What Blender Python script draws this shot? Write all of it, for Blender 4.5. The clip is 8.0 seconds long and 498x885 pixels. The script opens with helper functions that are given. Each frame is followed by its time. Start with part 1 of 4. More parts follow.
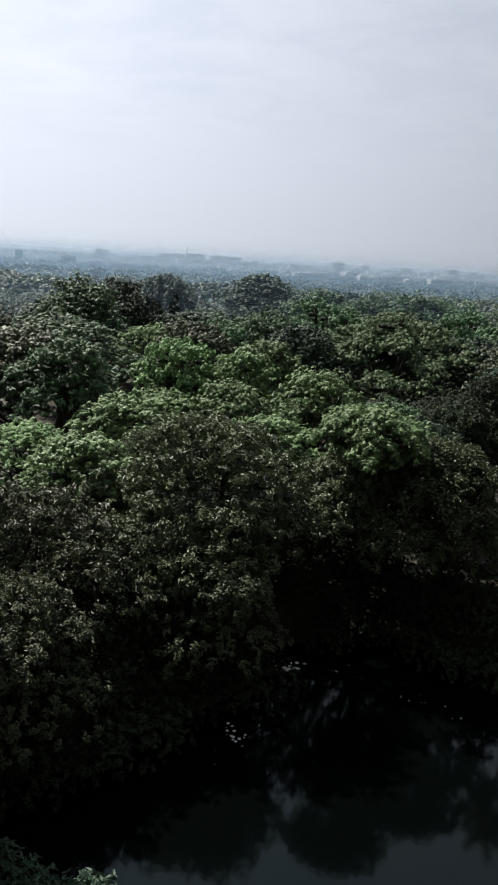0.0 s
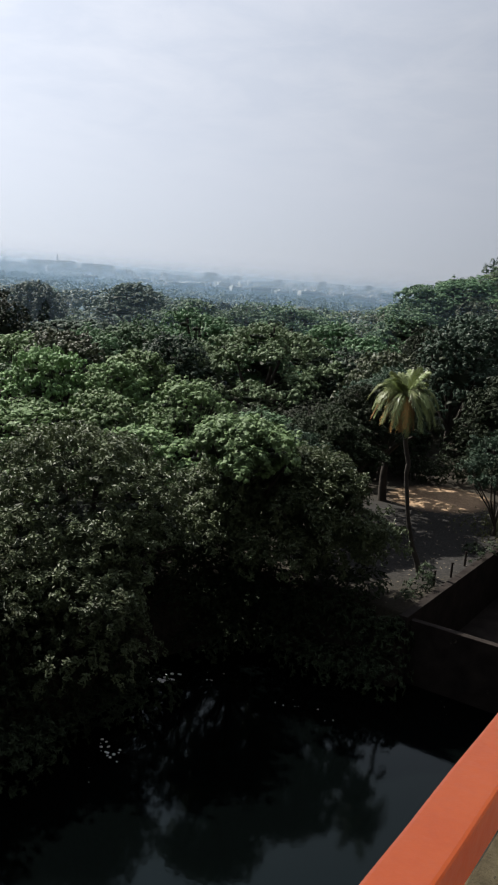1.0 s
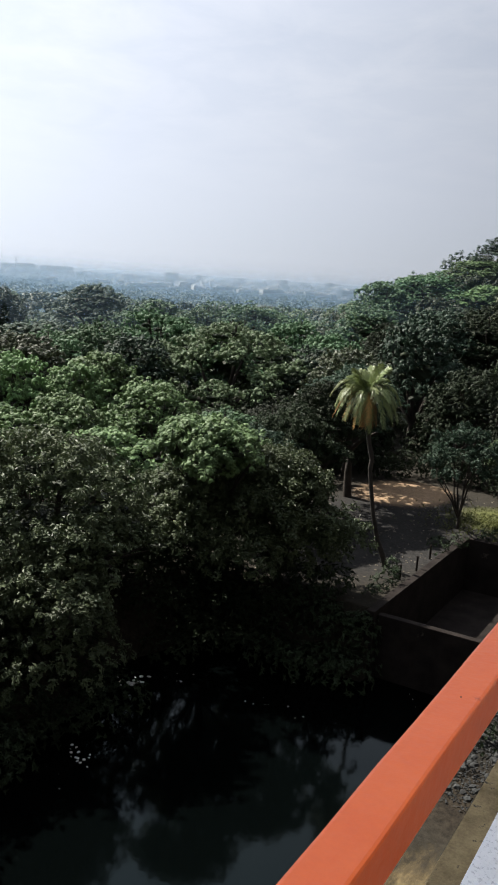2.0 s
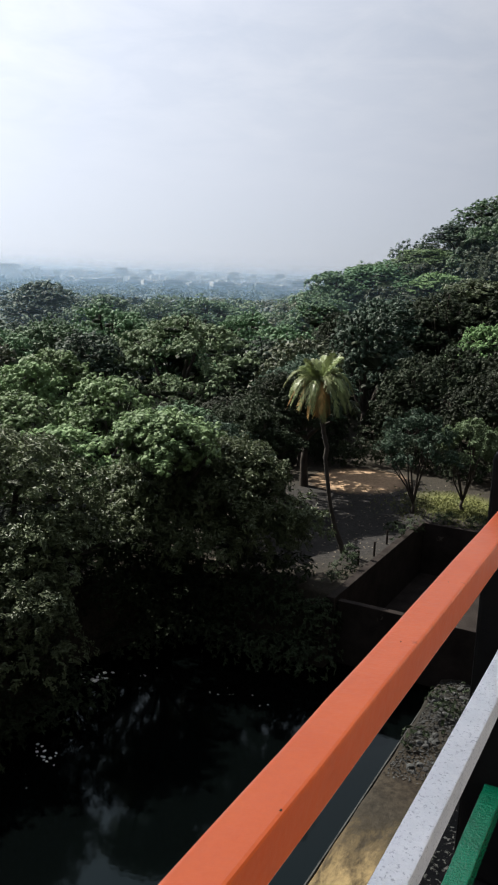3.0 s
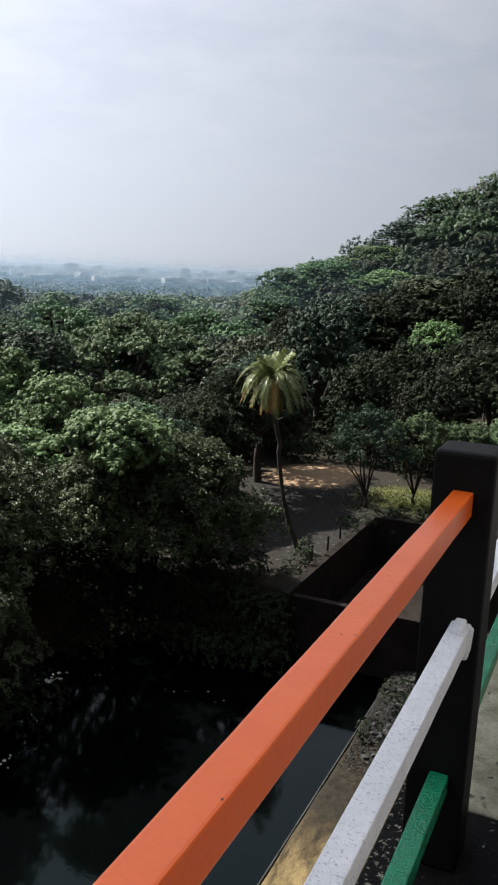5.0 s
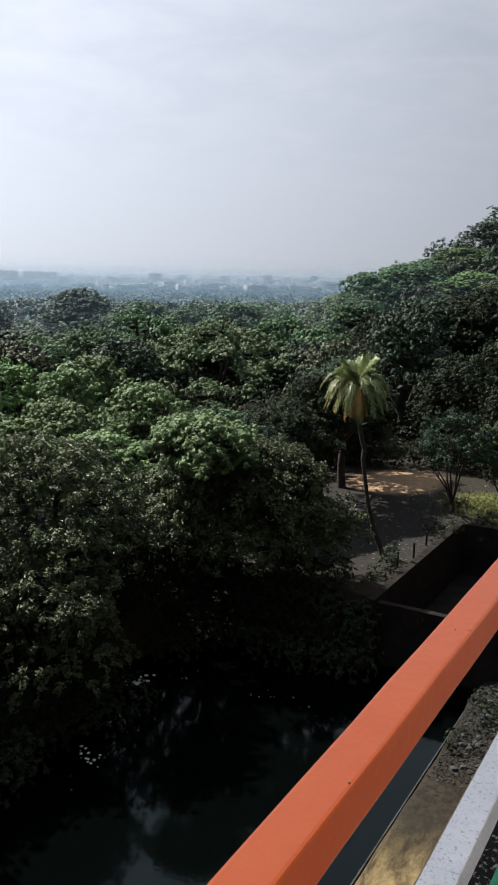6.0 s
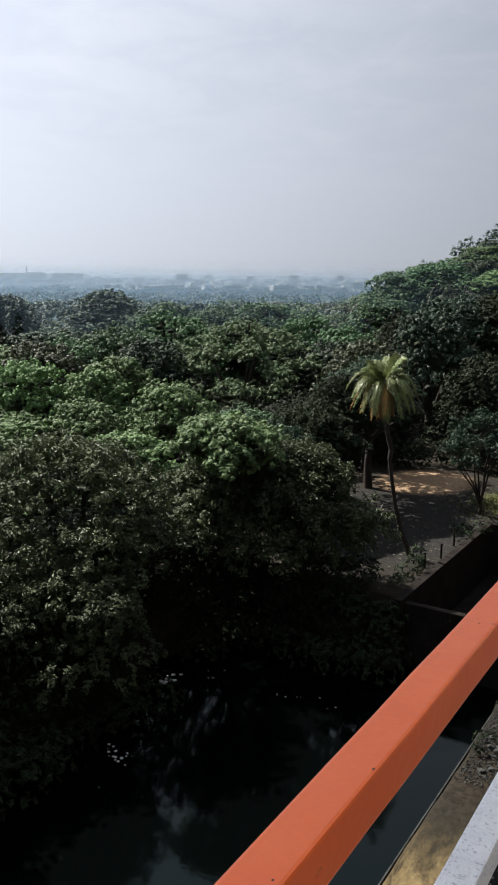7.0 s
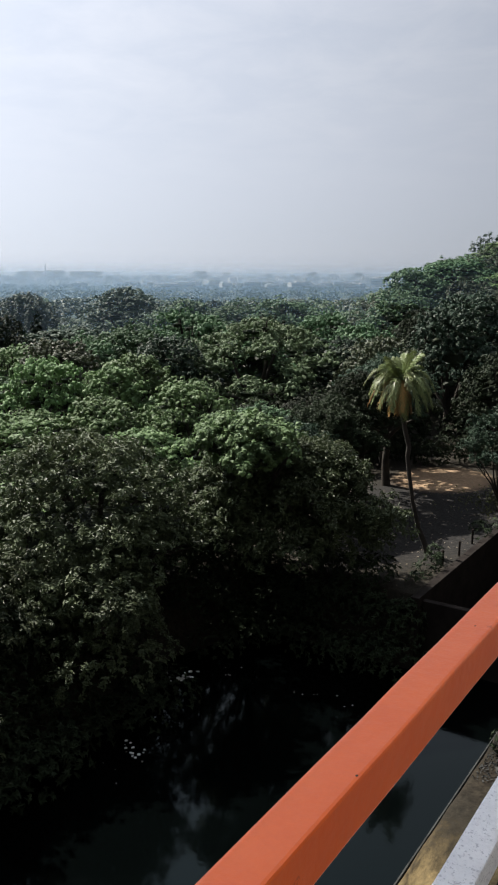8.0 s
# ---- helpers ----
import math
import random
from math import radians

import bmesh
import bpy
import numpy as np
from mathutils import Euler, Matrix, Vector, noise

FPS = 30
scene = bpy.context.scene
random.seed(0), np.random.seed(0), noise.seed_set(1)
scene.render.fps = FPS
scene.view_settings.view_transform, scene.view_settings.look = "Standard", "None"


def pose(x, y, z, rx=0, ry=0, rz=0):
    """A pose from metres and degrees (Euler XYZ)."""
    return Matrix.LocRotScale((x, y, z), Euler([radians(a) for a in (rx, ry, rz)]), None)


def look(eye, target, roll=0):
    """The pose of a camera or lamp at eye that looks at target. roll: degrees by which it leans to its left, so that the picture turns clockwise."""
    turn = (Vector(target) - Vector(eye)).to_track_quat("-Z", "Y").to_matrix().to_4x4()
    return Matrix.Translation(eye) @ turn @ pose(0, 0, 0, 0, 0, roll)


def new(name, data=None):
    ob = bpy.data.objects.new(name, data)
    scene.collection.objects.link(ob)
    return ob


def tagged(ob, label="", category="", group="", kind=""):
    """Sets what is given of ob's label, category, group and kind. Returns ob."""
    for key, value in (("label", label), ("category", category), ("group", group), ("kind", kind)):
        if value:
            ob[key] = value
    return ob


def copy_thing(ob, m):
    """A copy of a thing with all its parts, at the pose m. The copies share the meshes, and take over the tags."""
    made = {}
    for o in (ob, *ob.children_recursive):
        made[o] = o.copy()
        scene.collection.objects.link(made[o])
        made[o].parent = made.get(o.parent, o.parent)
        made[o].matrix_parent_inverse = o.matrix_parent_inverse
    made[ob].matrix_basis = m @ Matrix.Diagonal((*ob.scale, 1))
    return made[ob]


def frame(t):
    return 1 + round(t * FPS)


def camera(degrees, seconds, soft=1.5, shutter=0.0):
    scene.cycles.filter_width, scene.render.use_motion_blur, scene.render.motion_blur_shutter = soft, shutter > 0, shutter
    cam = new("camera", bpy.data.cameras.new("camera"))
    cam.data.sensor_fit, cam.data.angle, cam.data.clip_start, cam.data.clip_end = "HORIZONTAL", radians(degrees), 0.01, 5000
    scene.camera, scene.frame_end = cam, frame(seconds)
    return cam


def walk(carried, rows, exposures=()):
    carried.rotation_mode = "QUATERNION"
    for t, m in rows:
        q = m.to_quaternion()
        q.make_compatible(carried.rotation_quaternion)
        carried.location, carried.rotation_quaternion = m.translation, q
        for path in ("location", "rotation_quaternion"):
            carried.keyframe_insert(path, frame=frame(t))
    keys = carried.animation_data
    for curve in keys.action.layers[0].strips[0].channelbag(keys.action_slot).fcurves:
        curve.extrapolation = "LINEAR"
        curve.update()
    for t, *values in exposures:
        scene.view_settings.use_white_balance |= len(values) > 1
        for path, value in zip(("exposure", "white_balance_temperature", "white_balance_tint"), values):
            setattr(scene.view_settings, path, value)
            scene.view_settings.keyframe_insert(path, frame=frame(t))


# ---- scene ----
cam = camera(33.11, 8.0, soft=2.0)
EXPO = [(0.0, 1.06), (1.2, 1.14), (2.3, 1.37), (4.2, 1.35), (5.5, 1.32), (6.5, 1.15), (8.0, 1.15)]
PATH = [
    (0, pose(-0.282, 0.158, 14.901, 77.45, -3.39, 42.37)),
    (0.5, pose(-0.244, 0.182, 14.937, 78.19, -4.54, 37.67)),
    (1, pose(-0.197, 0.193, 14.944, 78.66, -4.54, 33.86)),
    (1.2, pose(-0.192, 0.223, 14.929, 78.81, -4.64, 33.09)),
    (2.3, pose(-0.117, 0.231, 14.977, 78.73, -2.92, 30.41)),
    (2.5, pose(-0.105, 0.181, 14.988, 78.61, -2.41, 29.75)),
    (3, pose(-0.038, 0.043, 14.980, 78.45, -2.30, 27.90)),
    (3.5, pose(-0.027, 0.022, 14.987, 78.29, -2.40, 27.09)),
    (4, pose(-0.019, 0.009, 14.990, 78.23, -1.90, 26.99)),
    (4.2, pose(0.001, 0.025, 14.993, 78.20, -1.82, 26.85)),
    (5.3, pose(0.000, -0.000, 15.000, 78.37, -2.48, 24.27)),
    (5.5, pose(-0.021, -0.023, 14.996, 78.40, -1.80, 26.56)),
    (6, pose(-0.040, -0.047, 14.982, 78.59, -0.99, 30.16)),
    (6.5, pose(-0.030, -0.071, 14.992, 78.65, -0.66, 31.71)),
    (7, pose(-0.021, -0.080, 14.980, 78.59, -0.60, 31.91)),
    (7.5, pose(-0.005, -0.061, 14.971, 78.51, -0.44, 32.23)),
    (8, pose(0.014, -0.029, 14.980, 78.39, -0.32, 33.12)),
]
walk(cam, PATH, exposures=EXPO)

# ---- light ----
SUN_AZ, SUN_EL = radians(-79), radians(48)      # azimuth from +Y towards +X
SUN = Vector((math.sin(SUN_AZ) * math.cos(SUN_EL), math.cos(SUN_AZ) * math.cos(SUN_EL), math.sin(SUN_EL)))


def nodes_of(tree):
    tree.nodes.clear()

    def n(kind, **props):
        node = tree.nodes.new(kind)
        for k, v in props.items():
            if k == "ramp":
                els = node.color_ramp.elements
                while len(els) < len(v):
                    els.new(0.5)
                for e, (p, c) in zip(els, v):
                    e.position, e.color = p, c
            elif k == "operation":
                node.operation = v
            elif k == "blend":
                node.blend_type = v
            elif k == "dtype":
                node.data_type = v
            else:
                node.inputs[k.replace("_", " ")].default_value = v
        return node

    def link(a, b):
        tree.links.new(a, b)
    return n, link


def grey(v):
    return (v, v, v, 1)


def make_world():
    world = bpy.data.worlds.new("sky")
    world.use_nodes = True
    scene.world = world
    n, link = nodes_of(world.node_tree)
    sky = n("ShaderNodeTexSky")
    sky.sky_type, sky.sun_disc = "NISHITA", False
    sky.sun_elevation, sky.sun_rotation = SUN_EL, SUN_AZ
    sky.air_density, sky.dust_density, sky.ozone_density = 0.8, 0.4, 1.5
    co = n("ShaderNodeTexCoord")
    sep = n("ShaderNodeSeparateXYZ")
    link(co.outputs["Generated"], sep.inputs[0])
    # the direction laid out on a flat cloud layer
    above = n("ShaderNodeMath", operation="MAXIMUM")
    link(sep.outputs[2], above.inputs[0])
    above.inputs[1].default_value = 0.0
    up = n("ShaderNodeMath", operation="ADD")
    link(above.outputs[0], up.inputs[0])
    up.inputs[1].default_value = 0.14
    px = n("ShaderNodeMath", operation="DIVIDE")
    link(sep.outputs[0], px.inputs[0]), link(up.outputs[0], px.inputs[1])
    py = n("ShaderNodeMath", operation="DIVIDE")
    link(sep.outputs[1], py.inputs[0]), link(up.outputs[0], py.inputs[1])
    flat = n("ShaderNodeCombineXYZ")
    link(px.outputs[0], flat.inputs[0]), link(py.outputs[0], flat.inputs[1])
    bank = n("ShaderNodeTexNoise", Scale=0.9, Detail=5.0, Roughness=0.55, Distortion=0.5)
    wisp = n("ShaderNodeTexNoise", Scale=3.4, Detail=7.0, Roughness=0.6, Distortion=0.4)
    link(flat.outputs[0], bank.inputs["Vector"]), link(flat.outputs[0], wisp.inputs["Vector"])
    ragged = n("ShaderNodeValToRGB", ramp=[(0.40, grey(0.0)), (0.66, grey(1.0))])
    link(wisp.outputs[0], ragged.inputs[0])
    thick = n("ShaderNodeMapRange", From_Min=0.3, From_Max=0.7, To_Min=0.0, To_Max=1.0)
    link(bank.outputs[0], thick.inputs[0])
    cloud = n("ShaderNodeMix")
    cloud.inputs[0].default_value = 0.45
    link(thick.outputs[0], cloud.inputs[2]), link(ragged.outputs[0], cloud.inputs[3])
    # the layer is seen edge-on low down, where its pattern is lost in haze
    calm = n("ShaderNodeMapRange", From_Min=0.07, From_Max=0.24, To_Min=0.0, To_Max=1.0)
    link(sep.outputs[2], calm.inputs[0])
    soft = n("ShaderNodeMix")
    soft.inputs[2].default_value = 0.5
    link(calm.outputs[0], soft.inputs[0]), link(cloud.outputs[0], soft.inputs[3])
    veil = n("ShaderNodeMix", dtype="RGBA")
    veil.inputs[6].default_value, veil.inputs[7].default_value = (1.57, 1.71, 2.00, 1), (1.95, 2.03, 2.24, 1)
    link(soft.outputs[0], veil.inputs[0])
    # a hazy sky brightens steadily towards the sun
    dot = n("ShaderNodeVectorMath")
    dot.operation = "DOT_PRODUCT"
    link(co.outputs["Generated"], dot.inputs[0])
    dot.inputs[1].default_value = SUN
    bright = n("ShaderNodeMath", operation="POWER")
    bright.inputs[0].default_value = 8.8
    link(dot.outputs["Value"], bright.inputs[1])
    # and is paler near the horizon
    low = n("ShaderNodeMapRange", From_Min=0.0, From_Max=0.26, To_Min=1.24, To_Max=1.0)
    link(sep.outputs[2], low.inputs[0])
    paler = n("ShaderNodeMath", operation="MULTIPLY")
    link(bright.outputs[0], paler.inputs[0]), link(low.outputs[0], paler.inputs[1])
    lit = n("ShaderNodeVectorMath")
    lit.operation = "SCALE"
    link(veil.outputs[2], lit.inputs[0]), link(paler.outputs[0], lit.inputs["Scale"])
    both = n("ShaderNodeMix", dtype="RGBA")
    both.inputs[0].default_value = 0.94
    link(sky.outputs[0], both.inputs[6]), link(lit.outputs[0], both.inputs[7])
    bg = n("ShaderNodeBackground", Strength=0.0445)
    link(both.outputs[2], bg.inputs[0])
    out = n("ShaderNodeOutputWorld")
    link(bg.outputs[0], out.inputs[0])


make_world()
sun = new("sun", bpy.data.lights.new("sun", "SUN"))
sun.data.energy, sun.data.angle, sun.data.color = 5.0, radians(0.8), (1.0, 0.95, 0.86)
sun.matrix_world = look(SUN * 100, (0, 0, 0))


# ---- materials ----
def material(name, build):
    m = bpy.data.materials.new(name)
    m.use_nodes = True
    n, link = nodes_of(m.node_tree)
    out = n("ShaderNodeOutputMaterial")
    link(build(n, link), out.inputs[0])
    return m


def surface(name, dark, light, scale=3.0, fine=40.0, rough=0.8, bump=0.3, bump_scale=60.0, spec=0.3, metal=0.0, spots=None, depth=0.02):
    """Two colours mixed at two scales, with fine relief; spots: (colour, scale, threshold)."""
    def build(n, link):
        geo = n("ShaderNodeNewGeometry")
        a = n("ShaderNodeTexNoise", Scale=scale, Detail=5.0, Roughness=0.6)
        b = n("ShaderNodeTexNoise", Scale=fine, Detail=4.0, Roughness=0.65)
        link(geo.outputs["Position"], a.inputs["Vector"]), link(geo.outputs["Position"], b.inputs["Vector"])
        mixf = n("ShaderNodeMath", operation="ADD")
        link(a.outputs[0], mixf.inputs[0])
        half = n("ShaderNodeMath", operation="MULTIPLY")
        link(b.outputs[0], half.inputs[0])
        half.inputs[1].default_value = 0.5
        link(half.outputs[0], mixf.inputs[1])
        ramp = n("ShaderNodeValToRGB", ramp=[(0.55, (*dark, 1)), (0.95, (*light, 1))])
        link(mixf.outputs[0], ramp.inputs[0])
        col = ramp.outputs[0]
        if spots:
            s = n("ShaderNodeTexNoise", Scale=spots[1], Detail=6.0, Roughness=0.7)
            link(geo.outputs["Position"], s.inputs["Vector"])
            sr = n("ShaderNodeValToRGB", ramp=[(spots[2], grey(0)), (spots[2] + 0.05, grey(1))])
            link(s.outputs[0], sr.inputs[0])
            mx = n("ShaderNodeMix", dtype="RGBA")
            mx.inputs[7].default_value = (*spots[0], 1)
            link(sr.outputs[0], mx.inputs[0]), link(col, mx.inputs[6])
            col = mx.outputs[2]
        bs = n("ShaderNodeBsdfPrincipled", Roughness=rough, Metallic=metal)
        bs.inputs["Specular IOR Level"].default_value = spec
        link(col, bs.inputs["Base Color"])
        if bump:
            h = n("ShaderNodeTexNoise", Scale=bump_scale, Detail=5.0, Roughness=0.6)
            link(geo.outputs["Position"], h.inputs["Vector"])
            bp = n("ShaderNodeBump", Strength=bump, Distance=depth)
            link(h.outputs[0], bp.inputs["Height"])
            link(bp.outputs[0], bs.inputs["Normal"])
        return bs.outputs[0]
    return material(name, build)


def foliage(name, dark, light, rough=0.6, through_light=0.12, spec=0.2, tired=None):
    """Leaves: colour varied leaf by leaf and tree by tree; some light passes through."""
    def build(n, link):
        geo = n("ShaderNodeNewGeometry")
        info = n("ShaderNodeObjectInfo")
        ramp = n("ShaderNodeValToRGB", ramp=[(0.0, (*dark, 1)), (0.8, (*light, 1)), (1.0, (*(tired or light), 1))])
        co = n("ShaderNodeTexCoord")
        flush = n("ShaderNodeTexNoise", Scale=0.8, Detail=3.0, Roughness=0.6)
        link(co.outputs["Object"], flush.inputs["Vector"])
        age = n("ShaderNodeMapRange", From_Min=0.3, From_Max=0.7, To_Min=0.0, To_Max=0.85)
        link(flush.outputs[0], age.inputs[0])
        blend = n("ShaderNodeMix")
        blend.inputs[0].default_value = 0.42
        link(age.outputs[0], blend.inputs[2]), link(geo.outputs["Random Per Island"], blend.inputs[3])
        link(blend.outputs[0], ramp.inputs[0])
        val = n("ShaderNodeMapRange", From_Min=0.0, From_Max=1.0, To_Min=0.7, To_Max=1.3)
        link(info.outputs["Random"], val.inputs[0])
        hue = n("ShaderNodeMapRange", From_Min=0.0, From_Max=1.0, To_Min=0.490, To_Max=0.508)
        link(info.outputs["Random"], hue.inputs[0])
        hsv = n("ShaderNodeHueSaturation")
        link(hue.outputs[0], hsv.inputs["Hue"]), link(val.outputs[0], hsv.inputs["Value"])
        link(ramp.outputs[0], hsv.inputs["Color"])
        bs = n("ShaderNodeBsdfPrincipled", Roughness=rough)
        bs.inputs["Specular IOR Level"].default_value = spec
        link(hsv.outputs[0], bs.inputs["Base Color"])
        tr = n("ShaderNodeBsdfTranslucent")
        link(hsv.outputs[0], tr.inputs[0])
        mx = n("ShaderNodeMixShader", Fac=through_light)
        link(bs.outputs[0], mx.inputs[1]), link(tr.outputs[0], mx.inputs[2])
        return mx.outputs[0]
    return material(name, build)


def haze_material(name, alpha, z0, z1, tone):
    """Thin mist: mostly clear, lit by sun and sky, thinning out with height."""
    def build(n, link):
        geo = n("ShaderNodeNewGeometry")
        sep = n("ShaderNodeSeparateXYZ")
        link(geo.outputs["Position"], sep.inputs[0])
        fade = n("ShaderNodeMapRange", From_Min=z0, From_Max=z1, To_Min=alpha, To_Max=0.0)
        fade.interpolation_type = "SMOOTHSTEP"
        link(sep.outputs[2], fade.inputs[0])
        clear = n("ShaderNodeBsdfTransparent")
        mist = n("ShaderNodeBsdfTranslucent", Color=(*tone, 1))
        mx = n("ShaderNodeMixShader")
        link(fade.outputs[0], mx.inputs[0]), link(clear.outputs[0], mx.inputs[1]), link(mist.outputs[0], mx.inputs[2])
        return mx.outputs[0]
    return material(name, build)


def water_material():
    def build(n, link):
        geo = n("ShaderNodeNewGeometry")
        a = n("ShaderNodeTexNoise", Scale=0.5, Detail=3.0)
        b = n("ShaderNodeTexNoise", Scale=5.0, Detail=3.0)
        link(geo.outputs["Position"], a.inputs["Vector"]), link(geo.outputs["Position"], b.inputs["Vector"])
        s = n("ShaderNodeMath", operation="MULTIPLY")
        link(a.outputs[0], s.inputs[0]), link(b.outputs[0], s.inputs[1])
        bp = n("ShaderNodeBump", Strength=0.12, Distance=0.02)
        link(s.outputs[0], bp.inputs["Height"])
        bs = n("ShaderNodeBsdfPrincipled", Roughness=0.06, IOR=1.33)
        bs.inputs["Base Color"].default_value = (0.0007, 0.0011, 0.0011, 1)
        bs.inputs["Specular IOR Level"].default_value = 0.22
        bs.inputs["Specular Tint"].default_value = (0.55, 1.0, 1.05, 1)
        link(bp.outputs[0], bs.inputs["Normal"])
        return bs.outputs[0]
    return material("pond_water", build)


M_BARK = surface("bark", (0.017, 0.014, 0.011), (0.048, 0.039, 0.032), 2.0, 25.0, 0.9, 0.6, 18.0)
M_PALM_TRUNK = surface("palm_bark", (0.014, 0.012, 0.010), (0.042, 0.035, 0.029), 2.0, 25.0, 0.9, 0.6, 12.0)
M_LEAF = [
    foliage("leaf_bright", (0.074, 0.134, 0.052), (0.130, 0.210, 0.080), tired=(0.190, 0.250, 0.104)),
    foliage("leaf_mid", (0.036, 0.080, 0.038), (0.073, 0.134, 0.060), tired=(0.100, 0.155, 0.068)),
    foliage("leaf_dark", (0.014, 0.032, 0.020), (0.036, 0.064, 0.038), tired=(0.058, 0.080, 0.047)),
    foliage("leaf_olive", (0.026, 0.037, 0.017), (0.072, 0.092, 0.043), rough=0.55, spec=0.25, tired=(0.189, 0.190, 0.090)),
    # the shade on banks and forest floor is put into this leaf colour
    foliage("leaf_shaded_green", (0.011, 0.017, 0.009), (0.024, 0.034, 0.017), tired=(0.04, 0.045, 0.026), spec=0.1),
    foliage("leaf_feathery", (0.067, 0.112, 0.052), (0.122, 0.176, 0.084), tired=(0.165, 0.205, 0.102)),
]
M_FROND = foliage("palm_frond_green", (0.085, 0.12, 0.042), (0.22, 0.26, 0.105), tired=(0.32, 0.32, 0.15), spec=0.3, rough=0.45)
M_FROND_DRY = foliage("palm_frond_dry", (0.22, 0.12, 0.04), (0.36, 0.22, 0.08), tired=(0.40, 0.30, 0.14))
M_DRY = foliage("dry_leaf", (0.12, 0.10, 0.07), (0.26, 0.23, 0.18), rough=0.8, tired=(0.34, 0.32, 0.27))
M_WEED = foliage("yellow_weed", (0.055, 0.070, 0.022), (0.12, 0.13, 0.042), tired=(0.24, 0.21, 0.09))
M_WATER = water_material()
M_CONCRETE = surface("weathered_concrete", (0.030, 0.028, 0.026), (0.085, 0.08, 0.072), 1.2, 20.0, 0.9, 0.4, 30.0, spots=((0.02, 0.02, 0.02), 0.8, 0.58))
# far darker than M_CONCRETE; also on the garden posts
M_TANK = surface("near_black_concrete", (0.008, 0.0062, 0.0055), (0.021, 0.017, 0.015), 1.2, 20.0, 0.9, 0.4, 30.0, 0.08, spots=((0.055, 0.048, 0.040), 1.4, 0.66))
M_LEDGE = surface("rough_beige_render", (0.20, 0.185, 0.12), (0.52, 0.48, 0.35), 5.0, 60.0, 0.95, 1.0, 55.0, spots=((0.05, 0.045, 0.04), 9.0, 0.60))
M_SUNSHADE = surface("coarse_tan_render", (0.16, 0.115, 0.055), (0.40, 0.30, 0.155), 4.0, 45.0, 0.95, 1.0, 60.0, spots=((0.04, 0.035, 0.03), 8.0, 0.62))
M_LICHEN = surface("black_stained_render", (0.006, 0.006, 0.006), (0.013, 0.012, 0.012), 6.0, 60.0, 0.9, 1.0, 60.0, 0.1, spots=((0.26, 0.26, 0.24), 15.0, 0.66))
M_ORANGE = surface("orange_gloss_paint", (0.82, 0.124, 0.013), (0.88, 0.150, 0.020), 6.0, 90.0, 0.28, 0.25, 34.0, 0.42, spots=((0.60, 0.08, 0.014), 12.0, 0.67), depth=0.006)
M_WHITE = surface("white_stippled_paint", (0.78, 0.80, 0.83), (0.91, 0.92, 0.94), 8.0, 120.0, 0.6, 1.0, 95.0, 0.4, spots=((0.55, 0.56, 0.60), 105.0, 0.565), depth=0.008)
M_GREEN = surface("green_stippled_paint", (0.001, 0.155, 0.068), (0.004, 0.26, 0.118), 8.0, 120.0, 0.26, 1.0, 80.0, 0.6, spots=((0.06, 0.40, 0.25), 85.0, 0.63), depth=0.008)
M_CRUMBLED = surface("crumbled_black_render", (0.006, 0.006, 0.006), (0.02, 0.019, 0.018), 6.0, 60.0, 0.95, 1.0, 45.0, 0.1, spots=((0.34, 0.32, 0.25), 22.0, 0.56))
M_BLACK = surface("black_paint", (0.004, 0.004, 0.004), (0.009, 0.008, 0.008), 5.0, 60.0, 0.55, 0.4, 70.0, 0.1, depth=0.005)
M_FLOOR = surface("worn_cement_floor", (0.13, 0.125, 0.12), (0.20, 0.19, 0.18), 1.5, 25.0, 0.85, 0.3, 30.0)
M_CITY = surface("pale_city_wall", (0.52, 0.50, 0.48), (0.72, 0.70, 0.67), 0.02, 0.2, 0.9, 0.0)
M_CITY_DARK = surface("dark_window_band", (0.26, 0.27, 0.28), (0.34, 0.35, 0.36), 0.05, 0.4, 0.5, 0.0)
M_RUBBLE = surface("grey_rubble", (0.008, 0.008, 0.008), (0.042, 0.044, 0.043), 2.0, 20.0, 0.9, 0.5, 25.0)
M_LITTER = surface("pale_litter", (0.34, 0.34, 0.34), (0.66, 0.66, 0.64), 6.0, 40.0, 0.6, 0.2, 40.0)


# ---- mesh helpers ----
def mesh_of(name, verts, faces, mat, smooth=False):
    me = bpy.data.meshes.new(name)
    me.from_pydata([tuple(v) for v in verts] if not isinstance(verts, np.ndarray) else verts.tolist(), [], faces.tolist() if isinstance(faces, np.ndarray) else faces)
    me.materials.append(mat)
    if smooth:
        me.polygons.foreach_set("use_smooth", [True] * len(me.polygons))
    me.update()
    return me


def part(name, me, parent, label=""):
    ob = new(name, me)
    ob.parent = parent
    if label:
        tagged(ob, label)
    return ob


def bm_mesh(name, bm, mat, smooth=False):
    me = bpy.data.meshes.new(name)
    bm.to_mesh(me)
    bm.free()
    me.materials.append(mat)
    if smooth:
        me.polygons.foreach_set("use_smooth", [True] * len(me.polygons))
    return me


def box_bm(x0, x1, y0, y1, z0, z1, bevel=0.0, segs=2):
    bm = bmesh.new()
    bmesh.ops.create_cube(bm, size=1)
    bmesh.ops.scale(bm, vec=(x1 - x0, y1 - y0, z1 - z0), verts=bm.verts)
    bmesh.ops.translate(bm, vec=((x0 + x1) / 2, (y0 + y1) / 2, (z0 + z1) / 2), verts=bm.verts)
    if bevel:
        bmesh.ops.bevel(bm, geom=bm.edges[:], offset=bevel, segments=segs, affect="EDGES", profile=0.6)
    return bm


